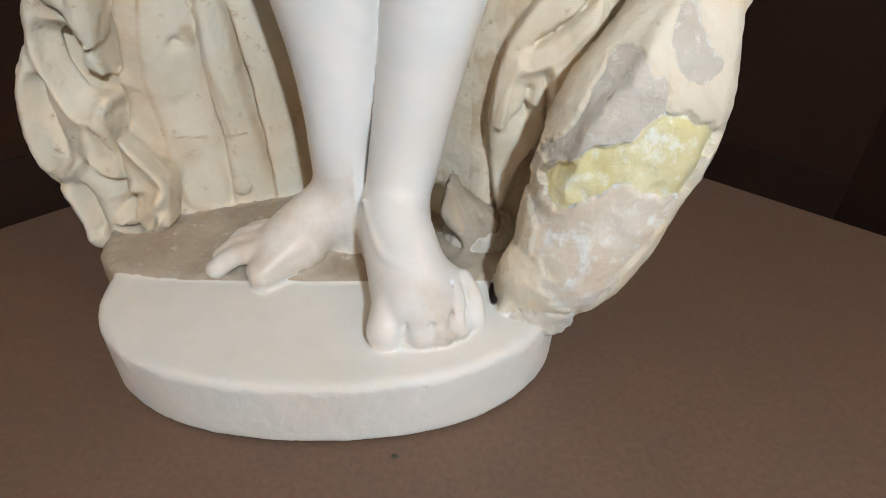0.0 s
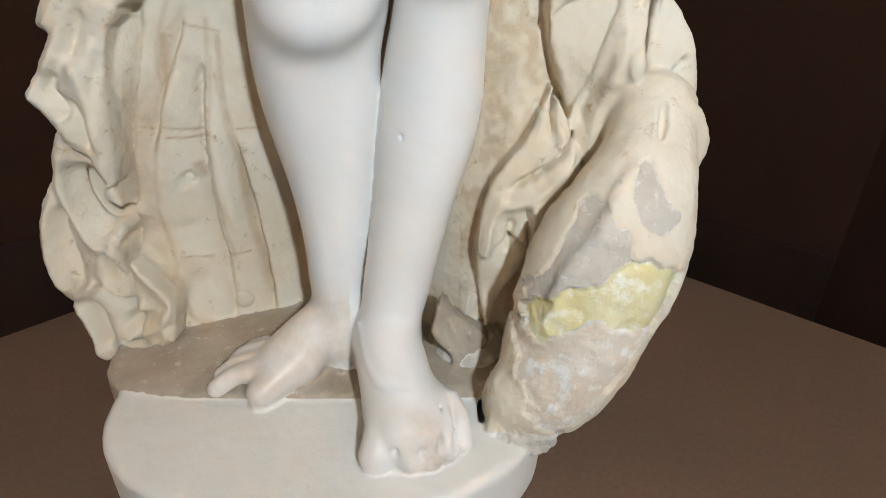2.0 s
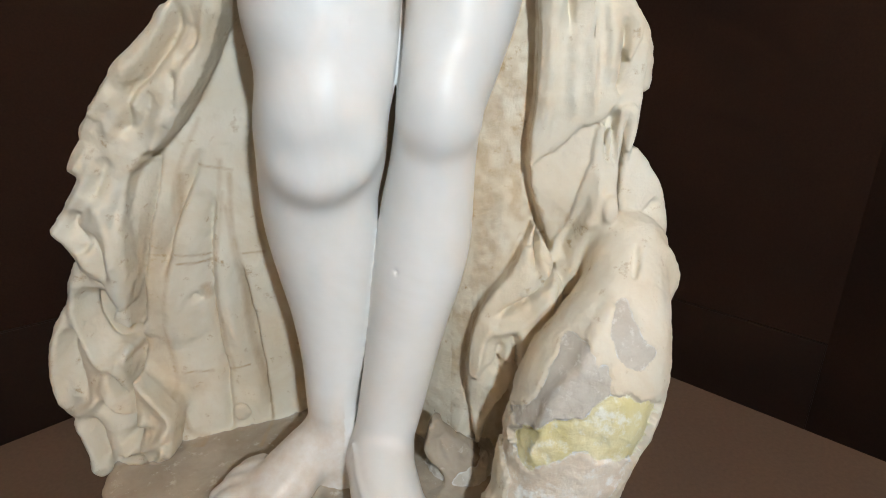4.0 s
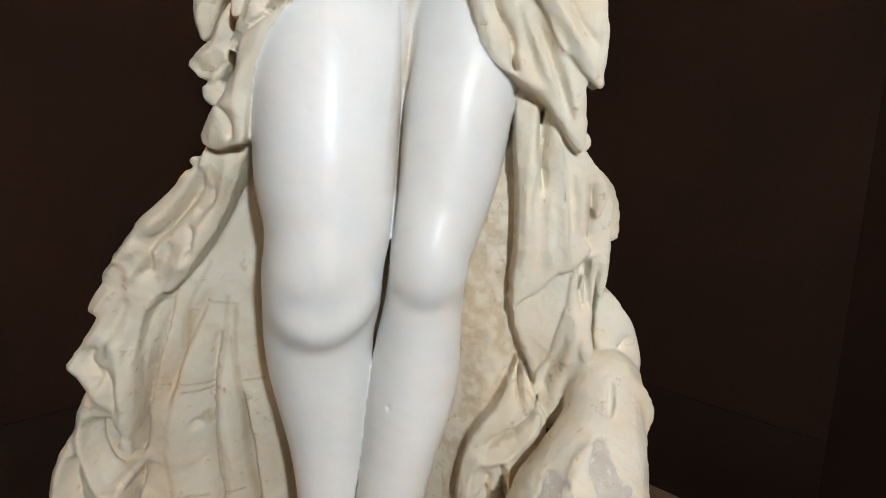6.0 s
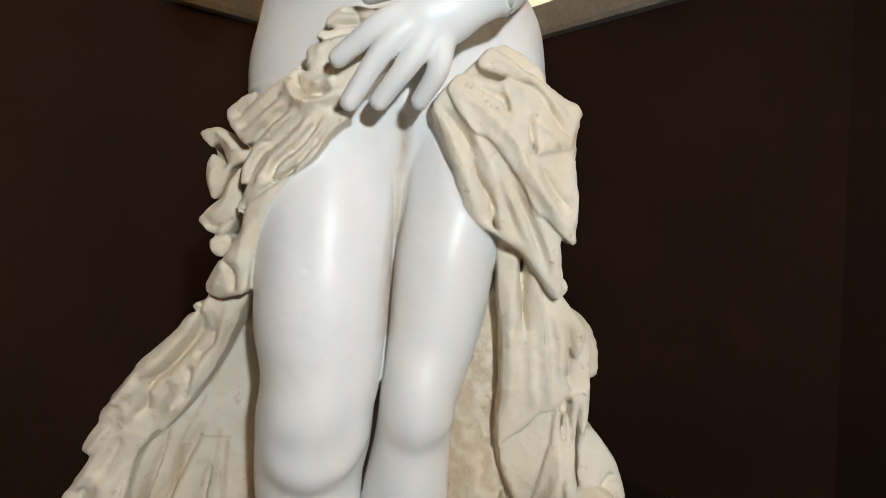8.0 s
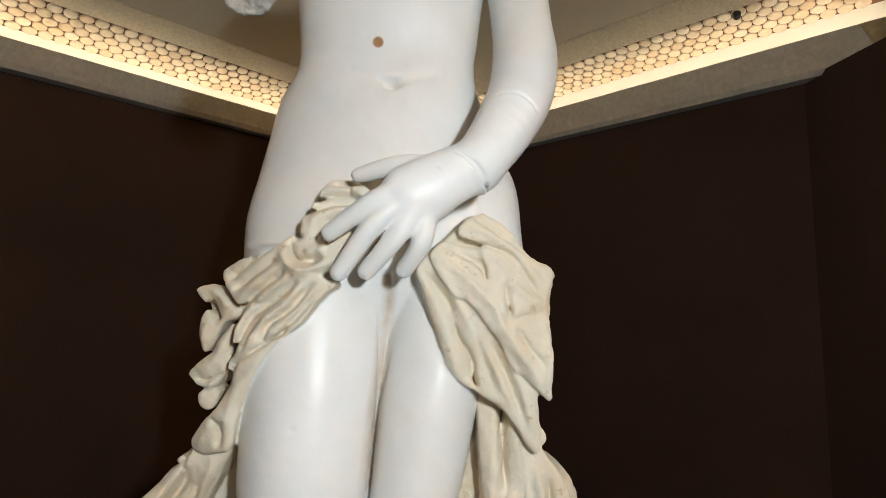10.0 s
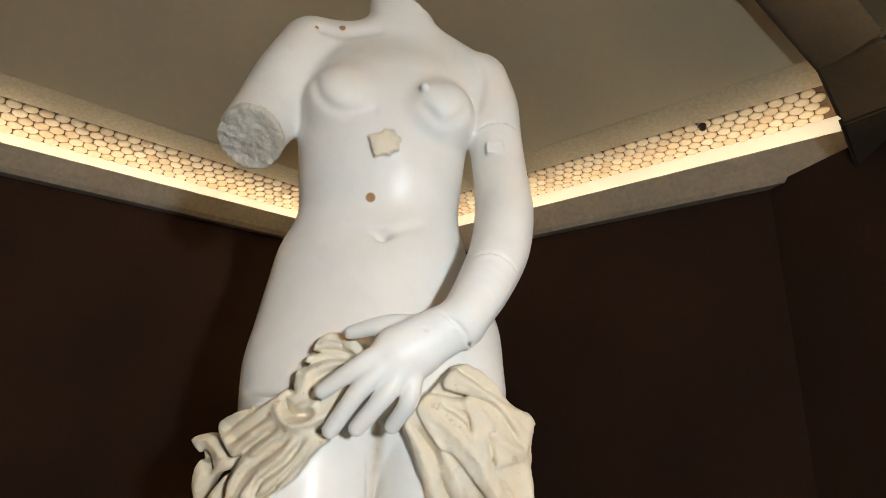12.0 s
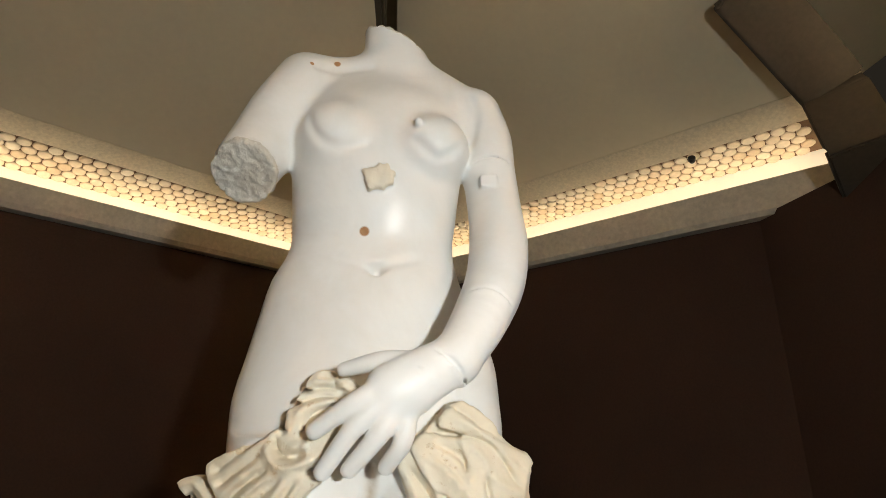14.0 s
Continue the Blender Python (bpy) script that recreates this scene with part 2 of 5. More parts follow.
for side, a, d, n, s0, s1, m0, m1, (band, back, lamp, frz, fsc, slope) in SIDES:
    strip("trim_band_" + side, a, d, n, s0, s1, band, concrete, "rough grey plaster cornice band above the dark wall", "cornice", m0, m1)
    strip("trim_reveal_" + side, a, d, n, s0, s1, back, reveal_glow, "white cove reveal with the strip's light added as glow", "cove", m0, m1)
    # left and right are the cove lights; the other sides are added fill
    strip("cove_light_" + side, a, d, n, s0, s1, lamp, glow if side in ("left", "right") else fill_glow, "warm glowing light strip in the cornice cove, added as fill on unseen sides", "cove light", m0, m1)
    fr = strip("frieze_" + side, a, d, n, s0, s1, frz, backing, "cornice frieze set with pale round wooden discs", "frieze", m0, m1)
    if side in ("left", "right"):
        friezes.append((fr, a, d, n, frz[1], frz[2], 2.75 if side == "left" else 2.32))
    strip("trim_fascia_" + side, a, d, n, s0, s1, fsc, fascia_paint, "smooth tan fascia board over the disc frieze", "fascia", m0, m1)
    strip("ceiling_" + side, a, d, n, s0, s1, slope, panel_paint, "sloping tan ceiling panel", "ceiling", m0, m1)
lid = new("ceiling_top", prism("ceiling_top", [(-3.8, -3.3), (2.6, -3.3), (2.6, 3.6), (-3.8, 3.6)], RIM + 1.12, RIM + 1.2, panel_paint))
tagged(lid, "plain tan ceiling above the room", "ceiling", kind="structure")


def rib(name, p, q, wide, deep, out, label):
    """A bent beam from p to q; out: the way in which it is deep."""
    p, q, out = Vector(p), Vector(q), Vector(out).normalized()
    side = (q - p).cross(out).normalized() * wide / 2
    v = []
    for c in (p, q):
        v += [c - side, c + side, c + side + out * deep, c - side + out * deep]
    me = mesh_of(name, v, [(0, 1, 2, 3), (7, 6, 5, 4), (0, 4, 5, 1), (1, 5, 6, 2), (2, 6, 7, 3), (3, 7, 4, 0)], rib_paint)
    bm = bmesh.new()
    bm.from_mesh(me)
    bmesh.ops.recalc_face_normals(bm, faces=bm.faces)
    bmesh.ops.bevel(bm, geom=bm.edges[:], offset=0.008, segments=2, affect="EDGES")
    bm.to_mesh(me)
    bm.free()
    return tagged(new(name, me), label, "beam", kind="structure")


# plinth
side = 1.24
pc = Vector((-0.022, 1.262))
pl, pr = Vector((-0.676, -0.737)), Vector((0.707, -0.708))
plinth_out = [pc, pc + pl * side, pc + pl * side + pr * side, pc + pr * side]
plinth = new("display_plinth", prism("display_plinth", [tuple(p) for p in plinth_out], GROUND, 0.0, plinth_paint, 0.003))
tagged(plinth, "square brown painted display plinth under the statue", "plinth")

HIP = "dark painted beam along the hip of the ceiling"
rib("ceiling_beam", (1.562, 1.316, 1.517), (1.395, 1.166, 1.619), 0.19, 0.05, (0.3, 0.5, 0.8), HIP)
rib("ceiling_beam", (1.395, 1.166, 1.619), (1.414, 1.238, 1.856), 0.19, 0.05, (0.3, 0.5, 0.8), HIP)
rib("ceiling_beam", (1.414, 1.238, 1.856), (1.026, 1.060, 2.079), 0.19, 0.05, (0.3, 0.5, 0.8), HIP)
rib("ceiling_beam", (-0.148, 1.938, 2.269), (-0.154, 1.456, 2.45), 0.17, 0.05, (0.3, 0.5, 0.8), "dark painted beam along the hip of the ceiling")

# ---- statue: carved as a field of distances on a grid, then skinned ----
STEP = 0.0023
LO = np.array([-0.43, 0.22, -0.012])
HI = np.array([0.30, 0.76, 1.48])
SHAPE = tuple(int(v) for v in np.ceil((HI - LO) / STEP).astype(int) + 1)
GX, GY, GZ = (LO[i] + STEP * np.arange(SHAPE[i], dtype=np.float32) for i in range(3))
FIELD = np.full(SHAPE, 0.3, np.float32)
KIND = np.zeros(SHAPE, np.uint8)
SKIN, CLOTH, PLASTER, OLD, BROKEN, FACE, RESIN, SPOT = range(8)


def spline(knots, x):
    """A smooth curve through knots [(x, value), ...]."""
    k = np.array(knots, float)
    k = k[np.argsort(k[:, 0])]
    xs, ys = k[:, 0], k[:, 1]
    m = np.gradient(ys, xs) if len(xs) > 2 else np.full(len(xs), (ys[-1] - ys[0]) / (xs[-1] - xs[0]))
    x = np.clip(x, xs[0], xs[-1])
    i = np.clip(np.searchsorted(xs, x) - 1, 0, len(xs) - 2)
    h = xs[i + 1] - xs[i]
    u = (x - xs[i]) / h
    return ((1 + 2 * u) * (1 - u) ** 2 * ys[i] + u * (1 - u) ** 2 * h * m[i] + u * u * (3 - 2 * u) * ys[i + 1] + u * u * (u - 1) * h * m[i + 1])


def window(lo, hi, pad=0.03):
    s = []
    for i in range(3):
        a = int(max(0, math.floor((lo[i] - pad - LO[i]) / STEP)))
        b = int(min(SHAPE[i], math.ceil((hi[i] + pad - LO[i]) / STEP) + 1))
        s.append(slice(a, max(a + 1, b)))
    return tuple(s), GX[s[0]][:, None, None], GY[s[1]][None, :, None], GZ[s[2]][None, None, :]


def join(s, d, k, kind):
    """Adds clay, blended over k metres."""
    f, l = FIELD[s], KIND[s]
    d = np.broadcast_to(d, f.shape)
    if kind is not None:
        l[d < f] = kind
    if k > 0:
        h = np.maximum(k - np.abs(f - d), 0) / k
        f[...] = np.minimum(f, d) - h * h * k * 0.25
    else:
        np.minimum(f, d, out=f)


def carve(s, d, k, kind=None):
    """Takes clay away."""
    f = FIELD[s]
    d = np.broadcast_to(d, f.shape)
    if kind is not None:
        KIND[s][-d > f - STEP * 1.5] = kind
    if k > 0:
        h = np.maximum(k - np.abs(f + d), 0) / k
        f[...] = np.maximum(f, -d) + h * h * k * 0.25
    else:
        np.maximum(f, -d, out=f)


def loft(rows, k=0.01, kind=SKIN, power=2.0, tilt=0.0):
    """A body of oval sections: rows of (z, centre x, centre y, half width, half depth)."""
    r = np.array(rows, float)
    lo = [(r[:, 1] - r[:, 3]).min(), (r[:, 2] - r[:, 4]).min(), r[:, 0].min()]
    hi = [(r[:, 1] + r[:, 3]).max(), (r[:, 2] + r[:, 4]).max(), r[:, 0].max()]
    s, x, y, z = window(lo, hi)
    cx, cy, a, b = (spline(r[:, (0, i)], z).astype(np.float32) for i in (1, 2, 3, 4))
    dx, dy = (x - cx) / a, (y - cy) / b
    q = (np.abs(dx) ** power + np.abs(dy) ** power) ** (1 / power)
    d = (q - 1) * np.minimum(a, b)
    d = np.maximum(d, np.maximum(lo[2] - z, z - hi[2]))
    join(s, d, k, kind)


def smooth_line(pts, n=5):
    p = np.array(pts, float)
    if len(p) < 3:
        return p
    t = np.arange(len(p))
    u = np.linspace(0, len(p) - 1, n * (len(p) - 1) + 1)
    return np.stack([spline(np.c_[t, p[:, i]], u) for i in range(p.shape[1])], 1)


def tube_field(pts, pad=0.03, smooth=True, flat=1.0):
    """Distances to a round rod along pts of (x, y, z, radius); flat: squash along y."""
    p = smooth_line(pts) if smooth else np.array(pts, float)
    r = p[:, 3:4]
    s, x, y, z = window((p[:, :3] - r).min(0), (p[:, :3] + r).max(0), pad)
    best = None
    for a, b in zip(p[:-1], p[1:]):
        v = b[:3] - a[:3]
        vv = max(float(v @ v), 1e-9)
        h = np.clip(((x - a[0]) * v[0] + (y - a[1]) * v[1] + (z - a[2]) * v[2]) / vv, 0, 1)
        d = np.sqrt((x - a[0] - h * v[0]) ** 2 + ((y - a[1] - h * v[1]) * flat) ** 2 + (z - a[2] - h * v[2]) ** 2) - (a[3] + h * (b[3] - a[3]))
        best = d if best is None else np.minimum(best, d)
    return s, best.astype(np.float32)


def tube(pts, k=0.01, kind=SKIN, smooth=True, flat=1.0):
    s, d = tube_field(pts, 0.03 + k, smooth, flat)
    join(s, d, k, kind)


def ball(c, r, k=0.01, kind=SKIN):
    c, r = np.array(c, float), np.array(r if np.ndim(r) else (r, r, r), float)
    s, x, y, z = window(c - r, c + r, 0.03 + k * r.max() / r.min())
    q = np.sqrt(((x - c[0]) / r[0]) ** 2 + ((y - c[1]) / r[1]) ** 2 + ((z - c[2]) / r[2]) ** 2)
    join(s, ((q - 1) * r.min()).astype(np.float32), k, kind)


def skin_depth(x, z, deepest=0.75):
    """The y of the clay's front face over (x, z)."""
    out = []
    for a, c in zip(np.atleast_1d(x), np.atleast_1d(z)):
        i = int(np.clip(round((a - LO[0]) / STEP), 0, SHAPE[0] - 1))
        j = int(np.clip(round((c - LO[2]) / STEP), 0, SHAPE[2] - 1))
        col = FIELD[i, :, j]
        n = int(np.argmax(col < 0))
        if col[n] >= 0:
            out.append(np.nan)
        elif n == 0:
            out.append(float(GY[0]))
        else:
            out.append(float(GY[n] - STEP * col[n] / (col[n] - col[n - 1] - 1e-9) * -1 * -1))
    y = np.array(out)
    bad = np.isnan(y)
    if bad.all():
        y[:] = 0.55
    elif bad.any():
        y[bad] = np.interp(np.flatnonzero(bad), np.flatnonzero(~bad), y[~bad])
    return y


def stroke(xz, r, up=0.5, k=0.006, kind=None, cut=False, only=None):
    """A ridge (or, with cut, a groove) drawn on the front of the clay along points (x, z). up: share of the rod that stands proud."""
    p = smooth_line(xz, 9)
    y = skin_depth(p[:, 0], p[:, 1])
    y = np.convolve(np.pad(y, 4, mode="edge"), np.ones(9) / 9, "valid")
    u = np.linspace(0, 1, len(p))
    rad = r * (0.35 + 0.65 * np.sqrt(np.clip(np.sin(np.pi * np.clip(u * 0.92 + 0.04, 0, 1)), 0, 1)))
    off = rad * (1 - 2 * up)
    pts = np.c_[p[:, 0], y + (off if not cut else -rad * (1 - 2 * up)), p[:, 1], rad]
    s, d = tube_field(pts, 0.02, False)
    if only is not None:
        d = np.where(KIND[s] == only, d, np.float32(0.2))
    if cut:
        carve(s, d, k, kind)
    else:
        join(s, d, k, kind)


def curtain(left, right, front, thick, folds=(), k=0.01, kind=CLOTH, z0=None, z1=None, edge=0.008):
    """Hanging cloth: left and right edges x(z), front y over (x share, z) and soft vertical folds (amount, width, [(z, x), ...])."""
    zs = [v[0] for v in left]
    z0, z1 = min(zs) if z0 is None else z0, max(zs) if z1 is None else z1
    lx, rx = [v[1] for v in left], [v[1] for v in right]
    fy = [v[1] for v in front]
    s, x, y, z = window((min(lx), min(fy) - 0.03, z0), (max(rx), max(fy) + thick, z1))
    xl, xr = spline(left, z).astype(np.float32), spline(right, z).astype(np.float32)
    share = np.clip((x - xl) / np.maximum(xr - xl, 1e-3), 0, 1)
    f = spline(front, share.ravel()).reshape(share.shape).astype(np.float32)
    for amount, wide, line in folds:
        c = spline(line, z).astype(np.float32)
        ends = (min(q[0] for q in line), max(q[0] for q in line))
        fade = np.clip((z - ends[0] + 0.02) / 0.03, 0, 1) * np.clip((ends[1] + 0.02 - z) / 0.03, 0, 1)
        u = (x - c) / wide
        f = f - amount * fade * np.exp(-np.abs(u) ** 1.6)
    d = np.maximum(f - y, y - f - thick)
    d = np.maximum(d * 0.8, np.maximum(xl - x, x - xr) * 0.8)
    d = np.maximum(d, np.maximum(z0 - z, z - z1)) 
    join(s, d.astype(np.float32), k, kind)


def to_line(pts, x, z):
    """Distance, side and share of the length of points (x, z) to a line."""
    best, sign, at = np.full(np.broadcast(x, z).shape, 9.0), np.zeros(np.broadcast(x, z).shape), np.zeros(np.broadcast(x, z).shape)
    n = len(pts) - 1
    for i, (a, b) in enumerate(zip(pts[:-1], pts[1:])):
        v = b - a
        h = np.clip(((x - a[0]) * v[0] + (z - a[1]) * v[1]) / max(float(v @ v), 1e-12), 0, 1)
        d = np.hypot(x - a[0] - h * v[0], z - a[1] - h * v[1])
        m = d < best
        best = np.where(m, d, best)
        sign = np.where(m, np.sign(v[0] * (z - a[1]) - v[1] * (x - a[0])), sign)
        at = np.where(m, (i + h) / n, at)
    return best, sign, at


def flap(outline, front, thick, k=0.003, kind=CLOTH):
    """A piece of cloth with a hem: its outline over (x, z), and the depth y of its front at some places (x, z, y)."""
    o = np.array(outline, float)
    o = np.stack([0.75 * o + 0.25 * np.roll(o, -1, 0), 0.25 * o + 0.75 * np.roll(o, -1, 0)], 1).reshape(-1, 2)
    a = np.array(front, float)
    s, x, y, z = window((o[:, 0].min(), a[:, 2].min() - 0.01, o[:, 1].min()), (o[:, 0].max(), a[:, 2].max() + thick, o[:, 1].max()), 0.02)
    gx, gz = x[:, 0, :], z[0, :, :]
    far, _, _ = to_line(np.vstack([o, o[:1]]), gx, gz)
    hit = np.zeros(far.shape, bool)
    for p, q in zip(o, np.roll(o, -1, 0)):
        if p[1] != q[1]:
            hit ^= ((p[1] > gz) != (q[1] > gz)) & (gx < (q[0] - p[0]) * (gz - p[1]) / (q[1] - p[1]) + p[0])
    rim = np.where(hit, -far, far)
    w = [1 / ((gx - p[0]) ** 2 + (gz - p[1]) ** 2 + 4e-4) for p in a]
    f = sum(u * p[2] for u, p in zip(w, a)) / sum(w)
    f = f + 0.003 * np.clip(1 + rim / 0.006, 0, 1) ** 2
    f, rim = f[:, None, :].astype(np.float32), rim[:, None, :].astype(np.float32)
    join(s, np.maximum(np.maximum(f - y, y - f - thick), rim), k, kind)


def fold(line, height, wide, lean=0.0, kind=CLOTH):
    """A ridge (or, below nought, a furrow) in the front of one kind of surface along (x, z); lean: steeper on one side."""
    p = smooth_line(line, 7)
    deep = skin_depth(p[:, 0], p[:, 1])
    lo, hi = np.percentile(deep, 15) - 0.025, np.percentile(deep, 85) + 0.03
    s, x, y, z = window((p[:, 0].min(), lo, p[:, 1].min()), (p[:, 0].max(), hi, p[:, 1].max()), 0.03)
    d, sign, at = to_line(p, x[:, 0, :], z[0, :, :])
    u = d / (wide * (1 - 0.65 * lean * sign))
    amount = height * (1.4 * np.exp(-u ** 1.3) if height < 0 else np.exp(-u ** 1.8)) * np.clip(np.minimum(at, 1 - at) / 0.18 + 0.15, 0, 1)
    here = (KIND[s] == kind) & (y > lo) & (y < hi)
    FIELD[s] -= np.where(here, amount[:, None, :], 0).astype(np.float32)


def spread(values, n):
    """The mean of the values at each point's neighbours along the quads."""
    acc, cnt = np.zeros((n, values.shape[1])), np.zeros(n)
    for i in range(4):
        for j in ((i + 1) % 4, (i + 3) % 4):
            cnt += np.bincount(quads[:, i], minlength=n)
            for c in range(values.shape[1]):
                acc[:, c] += np.bincount(quads[:, i], values[quads[:, j], c], minlength=n)
    return acc / np.maximum(cnt, 1)[:, None]


# base
def base_field(cx, cy, a, b, z0, z1, power=2.3, rnd=0.008):
    s, x, y, z = window((cx - a, cy - b, z0), (cx + a, cy + b, z1))
    q = (np.abs((x - cx) / a) ** power + np.abs((y - cy) / b) ** power) ** (1 / power)
    d = (q - 1) * min(a, b)
    e = np.maximum(z0 - z, z - z1)
    return s, (np.minimum(np.maximum(d + rnd, e + rnd), 0) + np.sqrt(np.maximum(d + rnd, 0) ** 2 + np.maximum(e + rnd, 0) ** 2) - rnd).astype(np.float32)


s, d = base_field(-0.105, 0.45, 0.222, 0.160, 0.0, 0.068)
join(s, d, 0, PLASTER)
s, d = base_field(-0.115, 0.575, 0.250, 0.150, 0.0, 0.073, 5.0)
join(s, d, 0.004, OLD)

# body
loft([(0.70, -0.024, 0.575, 0.140, 0.060), (0.74, -0.020, 0.566, 0.158, 0.082), (0.78, -0.012, 0.565, 0.168, 0.100), (0.84, -0.013, 0.575, 0.171, 0.100), (0.90, -0.012, 0.588, 0.164, 0.090),
      (0.95, -0.019, 0.596, 0.149, 0.083), (1.00, -0.023, 0.598, 0.134, 0.080), (1.05, -0.018, 0.596, 0.117, 0.075), (1.10, -0.016, 0.590, 0.119, 0.080), (1.16, -0.015, 0.586, 0.125, 0.083),
      (1.22, -0.012, 0.586, 0.129, 0.080), (1.27, -0.006, 0.592, 0.130, 0.074), (1.315, 0.0, 0.602, 0.122, 0.058), (1.345, 0.006, 0.605, 0.085, 0.045), (1.370, 0.008, 0.600, 0.057, 0.046),
      (1.41, 0.006, 0.592, 0.051, 0.048), (1.46, 0.004, 0.585, 0.051, 0.048)], 0, SKIN, 2.2)
# legs
loft([(0.06, -0.092, 0.505, 0.034, 0.040), (0.12, -0.096, 0.508, 0.033, 0.038), (0.171, -0.100, 0.508, 0.0305, 0.034), (0.212, -0.097, 0.510, 0.035, 0.038), (0.27, -0.097, 0.514, 0.043, 0.045),
      (0.311, -0.100, 0.515, 0.049, 0.050), (0.355, -0.1015, 0.512, 0.055, 0.054), (0.392, -0.1015, 0.506, 0.0565, 0.055), (0.432, -0.095, 0.495, 0.059, 0.058), (0.472, -0.0905, 0.487, 0.0595, 0.064),
      (0.505, -0.085, 0.488, 0.0605, 0.066), (0.55, -0.086, 0.490, 0.0665, 0.071), (0.632, -0.085, 0.505, 0.0715, 0.080), (0.71, -0.086, 0.522, 0.082, 0.086), (0.80, -0.083, 0.545, 0.086, 0.088)], 0.012)
loft([(0.06, -0.048, 0.478, 0.034, 0.040), (0.105, -0.0475, 0.474, 0.0315, 0.038), (0.172, -0.0355, 0.480, 0.0345, 0.036), (0.27, -0.0155, 0.495, 0.0405, 0.042), (0.311, -0.007, 0.500, 0.045, 0.046),
      (0.356, 0.0, 0.503, 0.0465, 0.048), (0.392, 0.0035, 0.503, 0.0445, 0.048), (0.432, 0.0085, 0.500, 0.0405, 0.050), (0.473, 0.014, 0.498, 0.040, 0.056), (0.51, 0.022, 0.500, 0.045, 0.058),
      (0.552, 0.031, 0.506, 0.050, 0.062), (0.634, 0.043, 0.520, 0.056, 0.072), (0.71, 0.058, 0.538, 0.065, 0.080), (0.80, 0.066, 0.552, 0.078, 0.088)], 0.003)
# knees and shins
ball((-0.088, 0.455, 0.476), (0.036, 0.034, 0.040), 0.024)
tube([(-0.116, 0.462, 0.452, 0.012), (-0.110, 0.452, 0.431, 0.015), (-0.091, 0.446, 0.423, 0.017), (-0.067, 0.449, 0.430, 0.015), (-0.052, 0.460, 0.450, 0.011)], 0.026)
ball((0.014, 0.460, 0.487), (0.026, 0.026, 0.036), 0.018)
tube([(-0.006, 0.474, 0.482, 0.009), (0.0, 0.464, 0.470, 0.012), (0.015, 0.458, 0.464, 0.014), (0.033, 0.464, 0.469, 0.012)], 0.02)
# belly, breasts, collar
ball((-0.010, 0.553, 0.935), (0.085, 0.048, 0.080), 0.03)
ball((-0.071, 0.541, 1.208), (0.057, 0.054, 0.053), 0.014)
ball((0.065, 0.540, 1.192), (0.053, 0.055, 0.051), 0.014)
ball((0.042, 0.488, 1.210), 0.006, 0.006)
tube([(-0.13, 0.60, 1.341, 0.040), (-0.06, 0.60, 1.350, 0.034), (0.0, 0.595, 1.352, 0.03)], 0.03)
tube([(0.132, 0.600, 1.280, 0.040), (0.08, 0.60, 1.318, 0.034), (0.03, 0.595, 1.34, 0.03)], 0.04)
# cut neck
s, x, y, z = window((-0.08, 0.5, 1.36), (0.12, 0.7, 1.46))
carve(s, -(z - (1.423 - 0.42 * (x + 0.02) + 0.10 * (y - 0.59))) * 0.9, 0.003, BROKEN)
# right arm of the figure, broken off
s, d = tube_field([(-0.134, 0.595, 1.326, 0.052), (-0.163, 0.580, 1.265, 0.050), (-0.184, 0.562, 1.20, 0.047), (-0.197, 0.540, 1.150, 0.045), (-0.209, 0.52, 1.10, 0.044)])
x, y, z = GX[s[0]][:, None, None], GY[s[1]][None, :, None], GZ[s[2]][None, None, :]
cut = -((x + 0.197) * 0.10 + (y - 0.535) * 0.62 + (z - 1.150) * 0.78) - 0.003
join(s, np.maximum(d, cut), 0.016, SKIN)
KIND[s][(np.abs(cut) < 0.009) & (d < 0.002)] = BROKEN
# left arm and its joints
ARM = [(0.130, 0.590, 1.278, 0.049), (0.147, 0.580, 1.230, 0.044), (0.152, 0.565, 1.168, 0.0395), (0.156, 0.548, 1.10, 0.0385), (0.156, 0.528, 1.045, 0.040), (0.143, 0.492, 0.985, 0.038), (0.117, 0.452, 0.930, 0.033), (0.086, 0.422, 0.880, 0.0268)]
tube(ARM, 0.008)
# hand over the cloth bundle
tube([(0.084, 0.422, 0.880, 0.0265), (0.052, 0.412, 0.862, 0.029), (0.018, 0.408, 0.845, 0.029)], 0.008, SKIN, True, 1.35)
tube([(0.035, 0.412, 0.845, 0.026), (0.012, 0.412, 0.826, 0.022)], 0.012, SKIN, False, 1.35)
for line in ([(0.012, 0.404, 0.850, 0.0125), (-0.020, 0.400, 0.832, 0.0105), (-0.058, 0.412, 0.806, 0.0088)],
             [(0.012, 0.402, 0.838, 0.0125), (-0.016, 0.399, 0.812, 0.0105), (-0.048, 0.412, 0.768, 0.0088)],
             [(0.022, 0.404, 0.828, 0.012), (0.006, 0.401, 0.802, 0.0105), (-0.022, 0.416, 0.770, 0.0088)],
             [(0.034, 0.408, 0.822, 0.0115), (0.030, 0.405, 0.796, 0.010), (0.014, 0.420, 0.772, 0.0085)],
             [(0.050, 0.420, 0.874, 0.014), (0.006, 0.420, 0.876, 0.011), (-0.034, 0.430, 0.868, 0.008)]):
    tube(line, 0.004)

